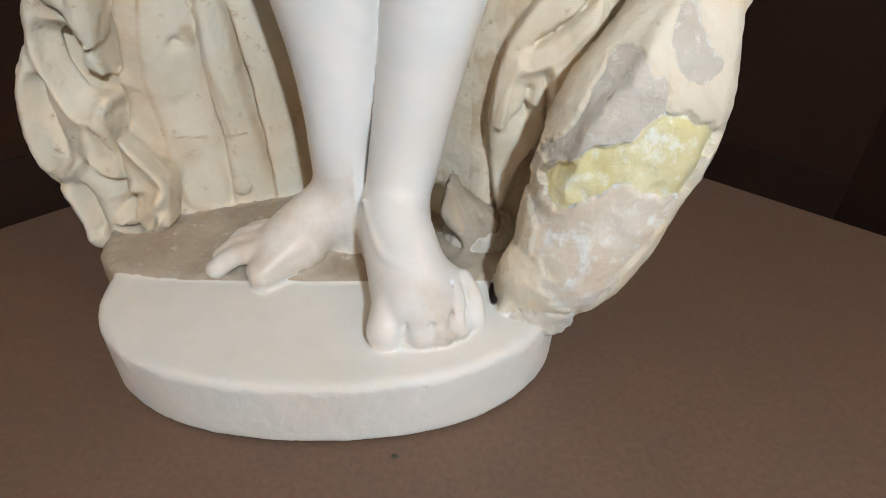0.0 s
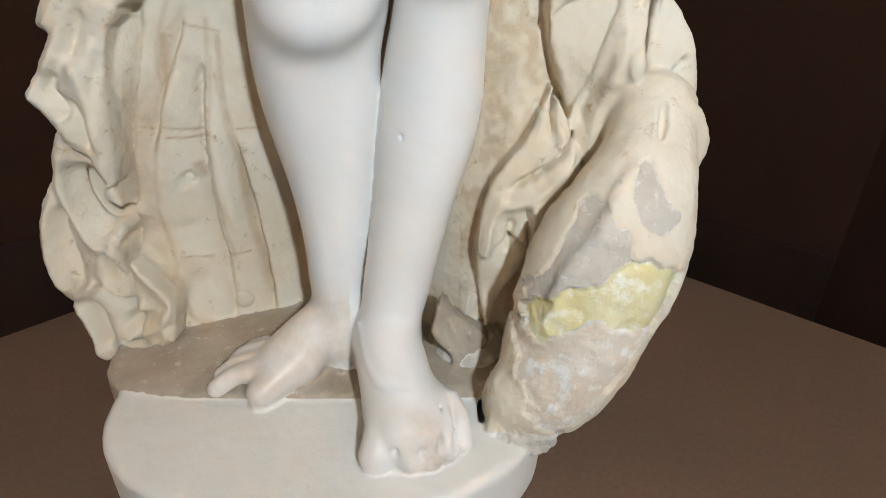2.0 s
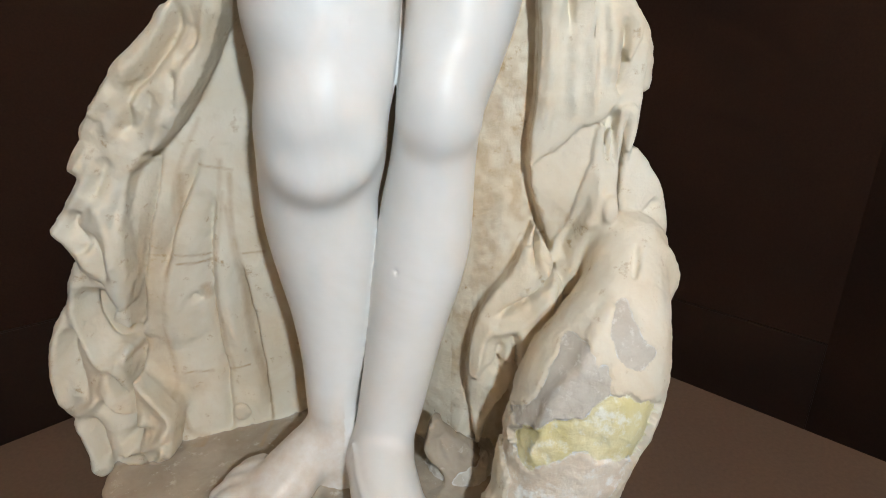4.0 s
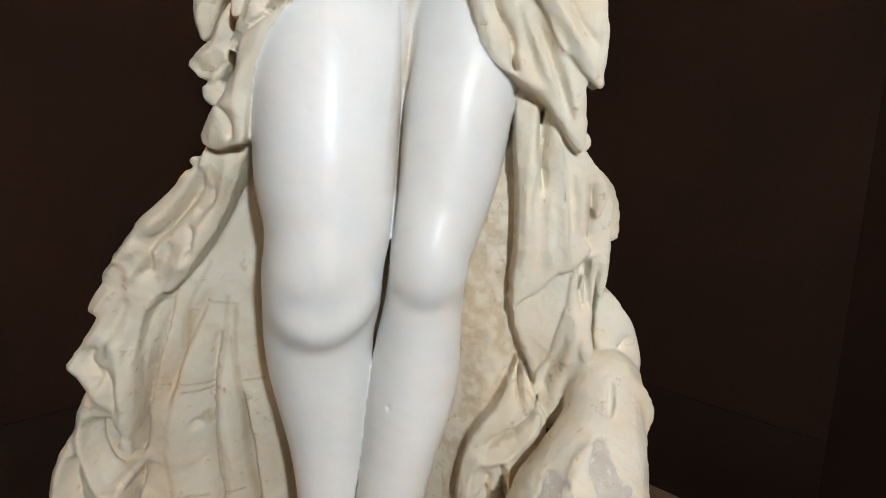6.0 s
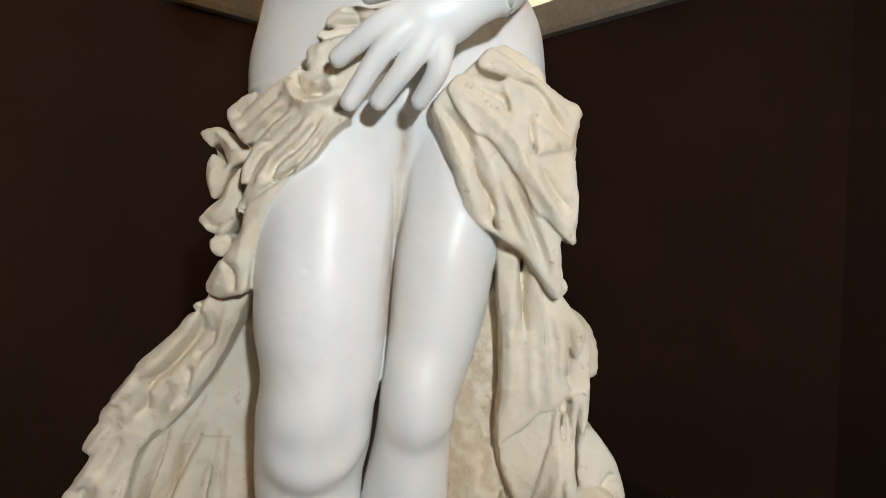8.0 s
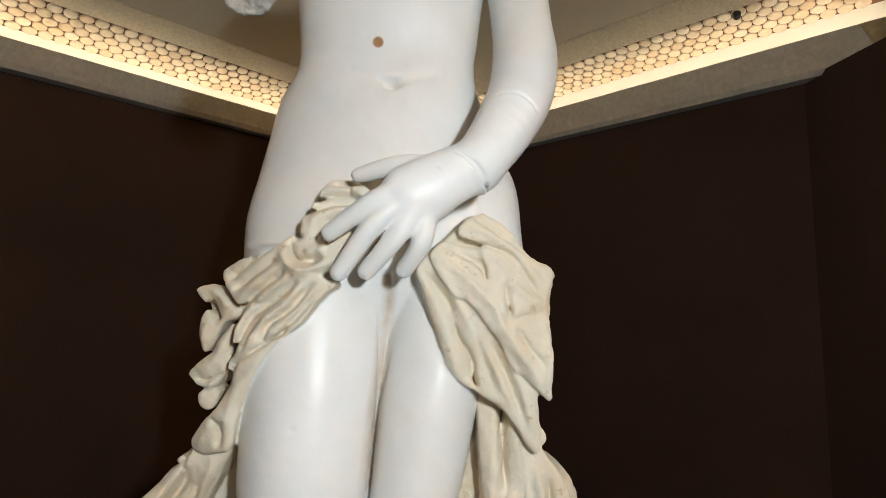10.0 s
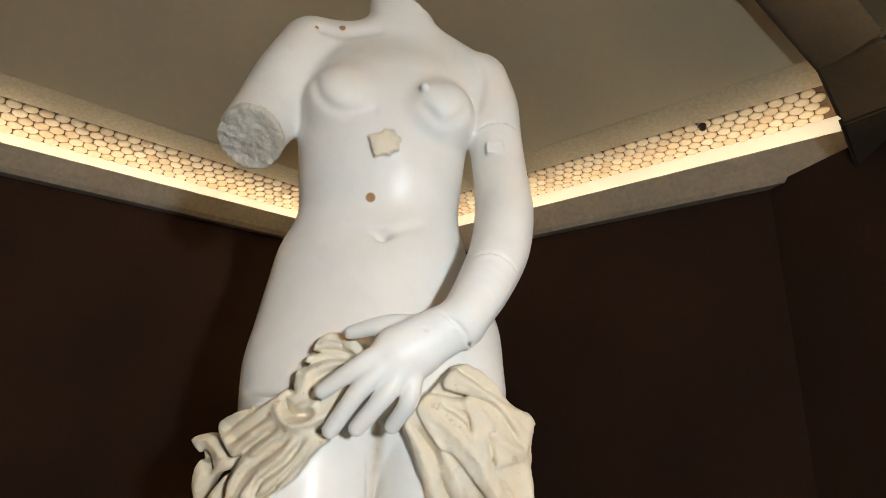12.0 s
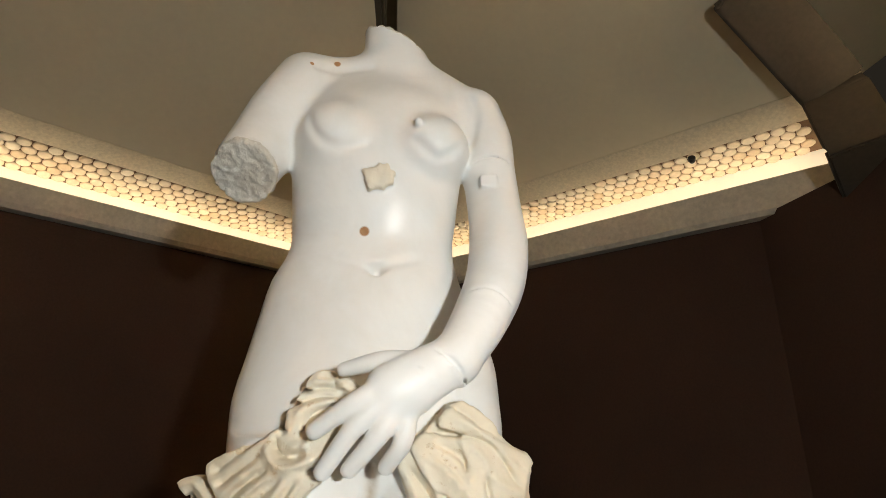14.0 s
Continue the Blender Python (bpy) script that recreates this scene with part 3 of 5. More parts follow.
# feet
tube([(-0.088, 0.525, 0.098, 0.030), (-0.112, 0.500, 0.110, 0.032), (-0.145, 0.466, 0.100, 0.028), (-0.165, 0.450, 0.090, 0.022)], 0.014)
tube([(-0.138, 0.456, 0.095, 0.024), (-0.156, 0.436, 0.089, 0.019), (-0.169, 0.421, 0.083, 0.0155)], 0.010)
for line in ([(-0.166, 0.443, 0.094, 0.0125), (-0.195, 0.434, 0.094, 0.0105), (-0.216, 0.426, 0.083, 0.0095)], [(-0.174, 0.456, 0.096, 0.012), (-0.199, 0.449, 0.095, 0.0102), (-0.215, 0.444, 0.085, 0.0095)],
             [(-0.180, 0.470, 0.097, 0.0115), (-0.197, 0.464, 0.096, 0.010), (-0.207, 0.460, 0.088, 0.0092)], [(-0.180, 0.482, 0.095, 0.0105), (-0.192, 0.478, 0.094, 0.0095), (-0.199, 0.475, 0.088, 0.009)]):
    tube(line, 0.005, SKIN)
tube([(-0.050, 0.490, 0.100, 0.034), (-0.044, 0.450, 0.120, 0.034), (-0.032, 0.405, 0.105, 0.035), (-0.022, 0.368, 0.088, 0.032)], 0.014)
ball((-0.012, 0.385, 0.085), (0.044, 0.045, 0.026), 0.014)
for i, (tx, ty, r) in enumerate(((-0.046, 0.334, 0.0165), (-0.016, 0.330, 0.012), (0.002, 0.333, 0.0115), (0.017, 0.340, 0.0105), (0.030, 0.350, 0.0095))):
    tube([(tx * 0.8 - 0.004, ty + 0.046, 0.096, r * 0.95), (tx * 0.95, ty + 0.024, 0.092, r * 0.9), (tx, ty + 0.010, 0.079, r)], 0.0025, SKIN)
stroke([(-0.074, 0.146), (-0.050, 0.128), (-0.018, 0.126)], 0.003, 0.5, 0.003)

# clefts between the toes
for a, b, w in (((-0.0235, 0.375, 0.112), (-0.031, 0.318, 0.080), 0.0028), ((-0.0065, 0.372, 0.108), (-0.007, 0.318, 0.080), 0.0025), ((0.0085, 0.374, 0.106), (0.010, 0.322, 0.078), 0.0025), ((0.021, 0.380, 0.104), (0.0245, 0.330, 0.077), 0.0025)):
    s, d = tube_field([(*a, w), (*b, w)], 0.02, False)
    carve(s, d, 0.002)

# great back drape behind the legs
LEFT_EDGE = [(0.03, -0.350), (0.06, -0.360), (0.10, -0.372), (0.14, -0.385), (0.20, -0.388), (0.26, -0.360), (0.33, -0.335), (0.41, -0.315), (0.47, -0.285), (0.53, -0.245), (0.60, -0.195), (0.64, -0.185)]
curtain(LEFT_EDGE, [(0.03, 0.12), (0.3, 0.14), (0.64, 0.14)], [(0.0, 0.540), (0.08, 0.540), (0.16, 0.552), (0.25, 0.572), (0.36, 0.594), (0.44, 0.618), (0.58, 0.632), (0.70, 0.575), (0.80, 0.530), (0.90, 0.522), (1.0, 0.53)], 0.07,
        [(0.012, 0.020, [(0.05, 0.02), (0.2, 0.06), (0.4, 0.085)])], 0.008)
# long sash at the near side and the flaps below it
flap([(-0.1606, 0.5946), (-0.1685, 0.5982), (-0.1822, 0.5948), (-0.1908, 0.5979), (-0.2028, 0.5882), (-0.2246, 0.5707), (-0.2252, 0.5652), (-0.2434, 0.5454), (-0.2724, 0.5172), (-0.2849, 0.5057), (-0.3052, 0.4783), (-0.3199, 0.4599), (-0.3287, 0.4478), (-0.3104, 0.4407), (-0.3002, 0.4326), (-0.285, 0.4269), (-0.2688, 0.4291), (-0.2598, 0.4351), (-0.2384, 0.4595), (-0.2113, 0.4961), (-0.1932, 0.5307), (-0.1693, 0.5713)], [(-0.1661, 0.5929, 0.492), (-0.208, 0.5871, 0.488), (-0.2728, 0.5088, 0.496), (-0.3238, 0.4509, 0.506), (-0.2598, 0.4369, 0.515), (-0.1997, 0.5247, 0.512)], 0.05, 0.003, CLOTH)
fold([(-0.2049, 0.586), (-0.2178, 0.5595), (-0.2334, 0.537), (-0.2576, 0.5141), (-0.2786, 0.4996)], 0.00805, 0.0072, 0.3)
fold([(-0.2132, 0.5706), (-0.217, 0.5484), (-0.2469, 0.5085), (-0.2681, 0.491), (-0.2792, 0.4617), (-0.2889, 0.4497)], -0.0112, 0.0051, 0)
fold([(-0.1804, 0.5819), (-0.1939, 0.5431), (-0.2191, 0.503), (-0.2383, 0.4738), (-0.2576, 0.447)], 0.0069, 0.0081, -0.3)
fold([(-0.23, 0.5087), (-0.2284, 0.4914), (-0.2376, 0.4679)], -0.0056, 0.0034, 0)
fold([(-0.2658, 0.4852), (-0.2844, 0.4675), (-0.3007, 0.4466)], 0.0069, 0.0072, 0)
fold([(-0.3072, 0.4673), (-0.2978, 0.4762), (-0.2766, 0.4909)], 0.00575, 0.0063, 0)
fold([(-0.2075, 0.5881), (-0.2143, 0.5706), (-0.2278, 0.566)], -0.007, 0.0034, 0)
fold([(-0.2814, 0.4995), (-0.3037, 0.4732), (-0.3201, 0.4524)], 0.0046, 0.0054, 0)
fold([(-0.1992, 0.5486), (-0.2047, 0.5317), (-0.2237, 0.5173)], -0.0042, 0.0034, 0)
fold([(-0.2483, 0.4912), (-0.2616, 0.4677), (-0.2803, 0.4498)], -0.0056, 0.0051, 0)
flap([(-0.3131, 0.4431), (-0.3358, 0.4001), (-0.3605, 0.3679), (-0.3683, 0.3539), (-0.364, 0.344), (-0.3549, 0.3295), (-0.3469, 0.322), (-0.3389, 0.3029), (-0.3307, 0.293), (-0.3302, 0.2761), (-0.3222, 0.2664), (-0.3148, 0.257), (-0.3077, 0.2936), (-0.3081, 0.3334), (-0.3103, 0.3682), (-0.2925, 0.4084), (-0.2635, 0.431)], [(-0.3133, 0.4407, 0.506), (-0.3669, 0.354, 0.5), (-0.3355, 0.3886, 0.5), (-0.3172, 0.2602, 0.516), (-0.309, 0.3796, 0.525), (-0.3291, 0.2951, 0.508)], 0.04, 0.003, CLOTH)
flap([(-0.3239, 0.4491), (-0.3338, 0.4359), (-0.3457, 0.4198), (-0.3429, 0.4131), (-0.3322, 0.4133), (-0.3199, 0.4252), (-0.3066, 0.4412)], [(-0.3241, 0.4479, 0.506), (-0.3447, 0.4186, 0.506), (-0.3126, 0.4364, 0.504)], 0.03, 0.003, CLOTH)
fold([(-0.3088, 0.434), (-0.3329, 0.3972), (-0.3572, 0.3627), (-0.3663, 0.35)], 0.0069, 0.0072, 0.2)
fold([(-0.3254, 0.3849), (-0.3149, 0.3724), (-0.3166, 0.3374), (-0.3189, 0.3017)], 0.0092, 0.0072, 0.3)
fold([(-0.3378, 0.3785), (-0.3483, 0.3627), (-0.3384, 0.345), (-0.3459, 0.3308)], -0.0098, 0.00595, 0)
fold([(-0.2981, 0.3819), (-0.307, 0.3503), (-0.3084, 0.3116), (-0.3103, 0.2785)], 0.00575, 0.0054, -0.3)
fold([(-0.3342, 0.3565), (-0.328, 0.3309), (-0.3274, 0.3016)], -0.007, 0.00425, 0)
fold([(-0.3033, 0.431), (-0.3176, 0.4035), (-0.3251, 0.388)], -0.0056, 0.0051, 0)
fold([(-0.337, 0.4125), (-0.3267, 0.4278), (-0.3141, 0.4382)], 0.0046, 0.0045, 0)
# hanging pocket and rolled folds at the foot of the near side
flap([(-0.36, 0.325), (-0.3777, 0.2923), (-0.3916, 0.2544), (-0.4064, 0.2285), (-0.4154, 0.1915), (-0.4189, 0.1552), (-0.4174, 0.1322), (-0.4062, 0.12), (-0.3824, 0.1424), (-0.3678, 0.1593), (-0.3532, 0.1914), (-0.3321, 0.2004), (-0.3253, 0.2219), (-0.3229, 0.2457), (-0.3286, 0.2647), (-0.3386, 0.2915), (-0.3476, 0.3116)], [(-0.36, 0.325, 0.515), (-0.4042, 0.2219, 0.52), (-0.4152, 0.1359, 0.522), (-0.3282, 0.2375, 0.53), (-0.3603, 0.1785, 0.512)], 0.045, 0.003, CLOTH)
fold([(-0.3519, 0.2892), (-0.3553, 0.2554), (-0.3453, 0.2264), (-0.3302, 0.2396)], -0.0224, 0.0153, 0)
fold([(-0.3573, 0.3099), (-0.3732, 0.274), (-0.3757, 0.249), (-0.3699, 0.223), (-0.357, 0.1995), (-0.3379, 0.1961)], 0.0115, 0.0063, 0.4)
fold([(-0.3872, 0.2552), (-0.4052, 0.2162), (-0.4128, 0.1677), (-0.4099, 0.1347)], 0.0092, 0.0072, 0)
fold([(-0.3851, 0.2425), (-0.3904, 0.2095), (-0.3817, 0.157)], -0.0112, 0.00595, 0)
fold([(-0.3184, 0.2396), (-0.3219, 0.2199), (-0.3406, 0.1975)], 0.01035, 0.0054, 0)
flap([(-0.3543, 0.1964), (-0.3374, 0.1978), (-0.327, 0.1674), (-0.2979, 0.1334), (-0.2931, 0.1168), (-0.2992, 0.0817), (-0.3202, 0.056), (-0.3434, 0.0378), (-0.3561, 0.0366), (-0.3515, 0.0457), (-0.3396, 0.0625), (-0.355, 0.0696), (-0.3795, 0.0457), (-0.3946, 0.0514), (-0.3912, 0.0726), (-0.4, 0.0928), (-0.4067, 0.1114), (-0.4062, 0.1222), (-0.3805, 0.1473), (-0.367, 0.1615)], [(-0.3574, 0.1808, 0.508), (-0.4056, 0.1158, 0.518), (-0.3942, 0.048, 0.512), (-0.3347, 0.0498, 0.5), (-0.298, 0.1182, 0.515), (-0.3292, 0.1597, 0.52)], 0.05, 0.003, CLOTH)
fold([(-0.3589, 0.1632), (-0.3485, 0.1437), (-0.3285, 0.1229), (-0.3192, 0.1304)], 0.01035, 0.0054, 0.3)
fold([(-0.3679, 0.1523), (-0.354, 0.134), (-0.3334, 0.1153), (-0.3516, 0.0919)], -0.0168, 0.0068, 0)
fold([(-0.3329, 0.1947), (-0.3161, 0.1633), (-0.2946, 0.1343), (-0.2947, 0.1154), (-0.3154, 0.096), (-0.3439, 0.084), (-0.3608, 0.0727)], 0.01035, 0.0063, 0.3)
fold([(-0.3475, 0.1912), (-0.3449, 0.1703), (-0.3414, 0.1524)], -0.014, 0.00382, 0)
fold([(-0.3552, 0.08), (-0.34, 0.0728), (-0.3203, 0.0672)], -0.014, 0.00382, 0)
fold([(-0.3271, 0.0663), (-0.326, 0.0532), (-0.3476, 0.0397)], 0.0092, 0.0054, 0)
fold([(-0.3989, 0.1226), (-0.3903, 0.1035), (-0.3847, 0.0759), (-0.3845, 0.0513)], 0.0092, 0.0063, 0)
fold([(-0.3831, 0.1302), (-0.3773, 0.0918), (-0.3742, 0.0662)], -0.014, 0.0068, 0)
fold([(-0.4027, 0.1316), (-0.3791, 0.145), (-0.3678, 0.1595)], 0.00805, 0.0054, 0)
fold([(-0.2907, 0.123), (-0.3012, 0.0842), (-0.3284, 0.0515)], 0.0069, 0.0063, 0)
fold([(-0.3502, 0.0514), (-0.3331, 0.0598), (-0.3265, 0.0631)], -0.0112, 0.0034, 0)
# long pleats of the back panel
fold([(-0.2657, 0.4368), (-0.2831, 0.3816), (-0.3013, 0.3214), (-0.3246, 0.2133), (-0.3351, 0.1289), (-0.3301, 0.0702), (-0.3163, 0.0274)], -0.0126, 0.00467, 0.5)
fold([(-0.2282, 0.382), (-0.2409, 0.3218), (-0.251, 0.2137), (-0.2456, 0.1374)], -0.0084, 0.00425, 0.5)
fold([(-0.2146, 0.2964), (-0.2117, 0.2283), (-0.2076, 0.1455), (-0.2023, 0.0707)], -0.0112, 0.00425, 0.5)
fold([(-0.2337, 0.4264), (-0.2629, 0.3643), (-0.2861, 0.296)], -0.0084, 0.0051, 0.5)
fold([(-0.2939, 0.4041), (-0.33, 0.3579), (-0.3494, 0.2956)], 0.00805, 0.0126, 0)
fold([(-0.3076, 0.1044), (-0.2902, 0.0616), (-0.2764, 0.0348)], 0.00805, 0.0072, 0)
fold([(-0.2742, 0.4153), (-0.3081, 0.3214), (-0.3345, 0.2133), (-0.3467, 0.1208)], 0.0069, 0.0126, 0)
fold([(-0.2592, 0.3584), (-0.2812, 0.2763), (-0.291, 0.1914)], 0.00575, 0.0144, 0)
fold([(-0.2251, 0.3282), (-0.2314, 0.2493), (-0.227, 0.1689)], 0.0069, 0.0108, 0)
fold([(-0.2672, 0.2663), (-0.2594, 0.2561)], -0.0056, 0.0051, 0)
fold([(-0.2497, 0.1765), (-0.2472, 0.1046), (-0.2501, 0.0618)], -0.0056, 0.00425, 0)
# side cascade: backing sheet, upper sheet, lower piece, strands at its foot
flap([(0.0976, 0.6567), (0.0986, 0.6016), (0.104, 0.5525), (0.1051, 0.5014), (0.1023, 0.4656), (0.1003, 0.4167), (0.1127, 0.3773), (0.127, 0.348), (0.1348, 0.3144), (0.1468, 0.2802), (0.1627, 0.3011), (0.1761, 0.34), (0.179, 0.3771), (0.1837, 0.41), (0.1962, 0.4502), (0.199, 0.497), (0.1982, 0.5481), (0.1826, 0.57), (0.1715, 0.5699), (0.1646, 0.5916), (0.1446, 0.6048), (0.1235, 0.6441), (0.1091, 0.6646)], [(0.0978, 0.6228, 0.492), (0.1162, 0.4378, 0.501), (0.1587, 0.4638, 0.49), (0.127, 0.3522, 0.511), (0.1754, 0.3825, 0.474), (0.1467, 0.2815, 0.5), (0.1949, 0.5142, 0.492), (0.1799, 0.57, 0.492)], 0.06, 0.003, CLOTH)
flap([(0.0959, 0.6557), (0.0969, 0.6014), (0.1022, 0.5531), (0.1033, 0.5027), (0.1005, 0.4674), (0.0984, 0.4205), (0.1074, 0.4341), (0.1177, 0.4389), (0.1306, 0.4483), (0.1392, 0.462), (0.1554, 0.4668), (0.1665, 0.4726), (0.1762, 0.484), (0.1811, 0.5152), (0.1922, 0.5487), (0.1786, 0.5703), (0.1625, 0.5916), (0.1428, 0.6046), (0.122, 0.6433), (0.1078, 0.6635)], [(0.0966, 0.6223, 0.484), (0.1148, 0.44, 0.493), (0.1566, 0.4657, 0.482), (0.1255, 0.3557, 0.503), (0.173, 0.3857, 0.466), (0.1448, 0.286, 0.492), (0.1923, 0.5153, 0.484), (0.1775, 0.5703, 0.484)], 0.03, 0.001, CLOTH)
flap([(0.1569, 0.4648), (0.1558, 0.4336), (0.146, 0.4033), (0.1358, 0.3669), (0.1257, 0.3463), (0.1333, 0.318), (0.1451, 0.2855), (0.1607, 0.3062), (0.1741, 0.3433), (0.1769, 0.38), (0.1832, 0.4124), (0.1939, 0.4521), (0.1957, 0.4868), (0.1777, 0.4838), (0.1669, 0.4706)], [(0.0968, 0.6224, 0.485), (0.115, 0.4398, 0.494), (0.1569, 0.4654, 0.483), (0.1256, 0.3552, 0.504), (0.1733, 0.3853, 0.467), (0.1451, 0.2855, 0.493), (0.1926, 0.5152, 0.485), (0.1778, 0.5703, 0.485)], 0.03, 0.001, CLOTH)
fold([(0.1214, 0.6357), (0.1235, 0.5911), (0.1262, 0.5451)], -0.0112, 0.00297, 0)
fold([(0.1117, 0.6381), (0.1132, 0.591), (0.1163, 0.545)], 0.00575, 0.0054, 0)
fold([(0.1343, 0.615), (0.1421, 0.5699), (0.1489, 0.5147), (0.1523, 0.4748)], 0.0069, 0.0054, 0.6)
fold([(0.1319, 0.5534), (0.1322, 0.5146), (0.1356, 0.4688)], 0.0046, 0.0054, 0)
fold([(0.1043, 0.6225), (0.1093, 0.5532), (0.1117, 0.4974), (0.1084, 0.4511)], 0.00575, 0.0063, 0)
fold([(0.1558, 0.57), (0.1629, 0.5428), (0.1642, 0.5036)], 0.00575, 0.0063, 0)
fold([(0.173, 0.5593), (0.1751, 0.5262), (0.1745, 0.4923)], -0.0084, 0.00425, 0)
fold([(0.1697, 0.4779), (0.1684, 0.4516), (0.1704, 0.4291)], -0.0098, 0.00255, 0)
fold([(0.1728, 0.4819), (0.1753, 0.4517), (0.1768, 0.4279)], -0.0098, 0.00255, 0)
fold([(0.1638, 0.4338), (0.1601, 0.3976), (0.1481, 0.3479), (0.144, 0.3095)], 0.0069, 0.0063, 0)
fold([(0.1764, 0.4159), (0.1706, 0.3668), (0.1553, 0.3225)], 0.0046, 0.0054, 0)
fold([(0.1542, 0.3975), (0.1415, 0.3604), (0.1368, 0.3352)], -0.0056, 0.00425, 0)
fold([(0.1841, 0.4751), (0.1839, 0.434), (0.1822, 0.3977)], -0.007, 0.0034, 0)
flap([(0.1644, 0.3975), (0.1696, 0.4046), (0.1775, 0.4035), (0.1798, 0.3858), (0.1735, 0.3779), (0.1664, 0.3833)], [(0.1726, 0.3928, 0.466)], 0.03, 0.003, CLOTH)
flap([(0.1086, 0.3759), (0.1039, 0.3514), (0.0915, 0.3261), (0.0668, 0.2904), (0.0554, 0.2683), (0.048, 0.2352), (0.0458, 0.1927), (0.0534, 0.1368), (0.0612, 0.1015), (0.0687, 0.1326), (0.0783, 0.1663), (0.0991, 0.2075), (0.1242, 0.2464), (0.1441, 0.2955), (0.1302, 0.3279), (0.1225, 0.3456)], [(0.1111, 0.3617, 0.5), (0.0579, 0.2527, 0.5), (0.053, 0.1559, 0.505), (0.1394, 0.3025, 0.48), (0.0824, 0.1853, 0.48), (0.1012, 0.2486, 0.482)], 0.05, 0.003, CLOTH)
flap([(0.1024, 0.3533), (0.0902, 0.3285), (0.0659, 0.2933), (0.0547, 0.2716), (0.0474, 0.2391), (0.0462, 0.2025), (0.0595, 0.2117), (0.072, 0.2194), (0.0829, 0.2254), (0.0939, 0.2181), (0.0994, 0.226), (0.1241, 0.2603), (0.1347, 0.3052), (0.1208, 0.3368)], [(0.1095, 0.3635, 0.492), (0.0571, 0.2562, 0.492), (0.0523, 0.1609, 0.497), (0.1373, 0.3053, 0.472), (0.0812, 0.19, 0.472), (0.0997, 0.2523, 0.474)], 0.03, 0.001, CLOTH)
fold([(0.1128, 0.367), (0.1106, 0.3427), (0.1101, 0.323)], -0.0084, 0.00255, 0)
fold([(0.131, 0.3249), (0.1051, 0.2957), (0.0751, 0.2756)], -0.0112, 0.00297, 0.4)
fold([(0.1298, 0.3029), (0.0985, 0.2696), (0.0646, 0.2538)], 0.0069, 0.0054, 0)
fold([(0.0904, 0.2602), (0.0951, 0.2347), (0.0983, 0.2047)], -0.0084, 0.00297, 0)
fold([(0.1014, 0.2696), (0.0993, 0.2412), (0.1029, 0.2081)], 0.00575, 0.0045, 0)
fold([(0.1426, 0.2881), (0.1229, 0.2541), (0.1077, 0.2249)], 0.00575, 0.0054, 0)
fold([(0.0697, 0.2694), (0.0584, 0.2345), (0.0552, 0.1942)], 0.0069, 0.0054, 0)
fold([(0.0796, 0.2475), (0.0765, 0.228), (0.08, 0.208)], -0.0056, 0.00425, 0)
fold([(0.124, 0.3344), (0.1147, 0.3145), (0.0965, 0.2968)], 0.00575, 0.0045, 0)
# lumps of cloth and tail behind the dolphin
flap([(0.173, 0.5704), (0.1858, 0.5688), (0.2011, 0.5552), (0.215, 0.5279), (0.2166, 0.4984), (0.208, 0.4914), (0.1915, 0.493)], [(0.1845, 0.5359, 0.5), (0.2157, 0.5216, 0.525)], 0.05, 0.006, CLOTH)
flap([(0.1638, 0.5943), (0.1658, 0.608), (0.173, 0.5999), (0.174, 0.5928), (0.1645, 0.5833)], [(0.1692, 0.5971, 0.5)], 0.04, 0.003, CLOTH)
flap([(0.1957, 0.4511), (0.2209, 0.4243), (0.2367, 0.3921), (0.2448, 0.3655), (0.2418, 0.3458), (0.2212, 0.3451), (0.1935, 0.3641), (0.1834, 0.4091)], [(0.1892, 0.3978, 0.485), (0.2427, 0.3716, 0.505), (0.2085, 0.4419, 0.5)], 0.05, 0.008, CLOTH)
flap([(0.1985, 0.3713), (0.2214, 0.3659), (0.2374, 0.3497), (0.2453, 0.3198), (0.239, 0.31), (0.2409, 0.2874), (0.2358, 0.2851), (0.223, 0.2956), (0.1989, 0.3264)], [(0.2114, 0.3396, 0.452), (0.2403, 0.3098, 0.462)], 0.04, 0.006, CLOTH)
fold([(0.2033, 0.3709), (0.2015, 0.3501), (0.1995, 0.3307)], -0.0098, 0.00297, 0)
fold([(0.1925, 0.3711), (0.2154, 0.3825), (0.225, 0.3962)], -0.0056, 0.0034, 0)
# upper swag from the hand to its point
flap([(0.024, 0.7728), (0.033, 0.7547), (0.0433, 0.7274), (0.0544, 0.6906), (0.0664, 0.6674), (0.0797, 0.6563), (0.0936, 0.6486), (0.1166, 0.6354), (0.1295, 0.6185), (0.1432, 0.5978), (0.1593, 0.5814), (0.1586, 0.6127), (0.1551, 0.6533), (0.1689, 0.6475), (0.1703, 0.6941), (0.1674, 0.7382), (0.1803, 0.7787), (0.1434, 0.7954), (0.124, 0.8249), (0.0875, 0.8428), (0.0569, 0.8099), (0.0335, 0.7875)], [(0.0279, 0.7786, 0.44), (0.0866, 0.6548, 0.45), (0.1433, 0.5978, 0.468), (0.1689, 0.6406, 0.462), (0.1804, 0.7788, 0.478), (0.0875, 0.8397, 0.462), (0.0912, 0.7338, 0.436)], 0.07, 0.003, CLOTH)
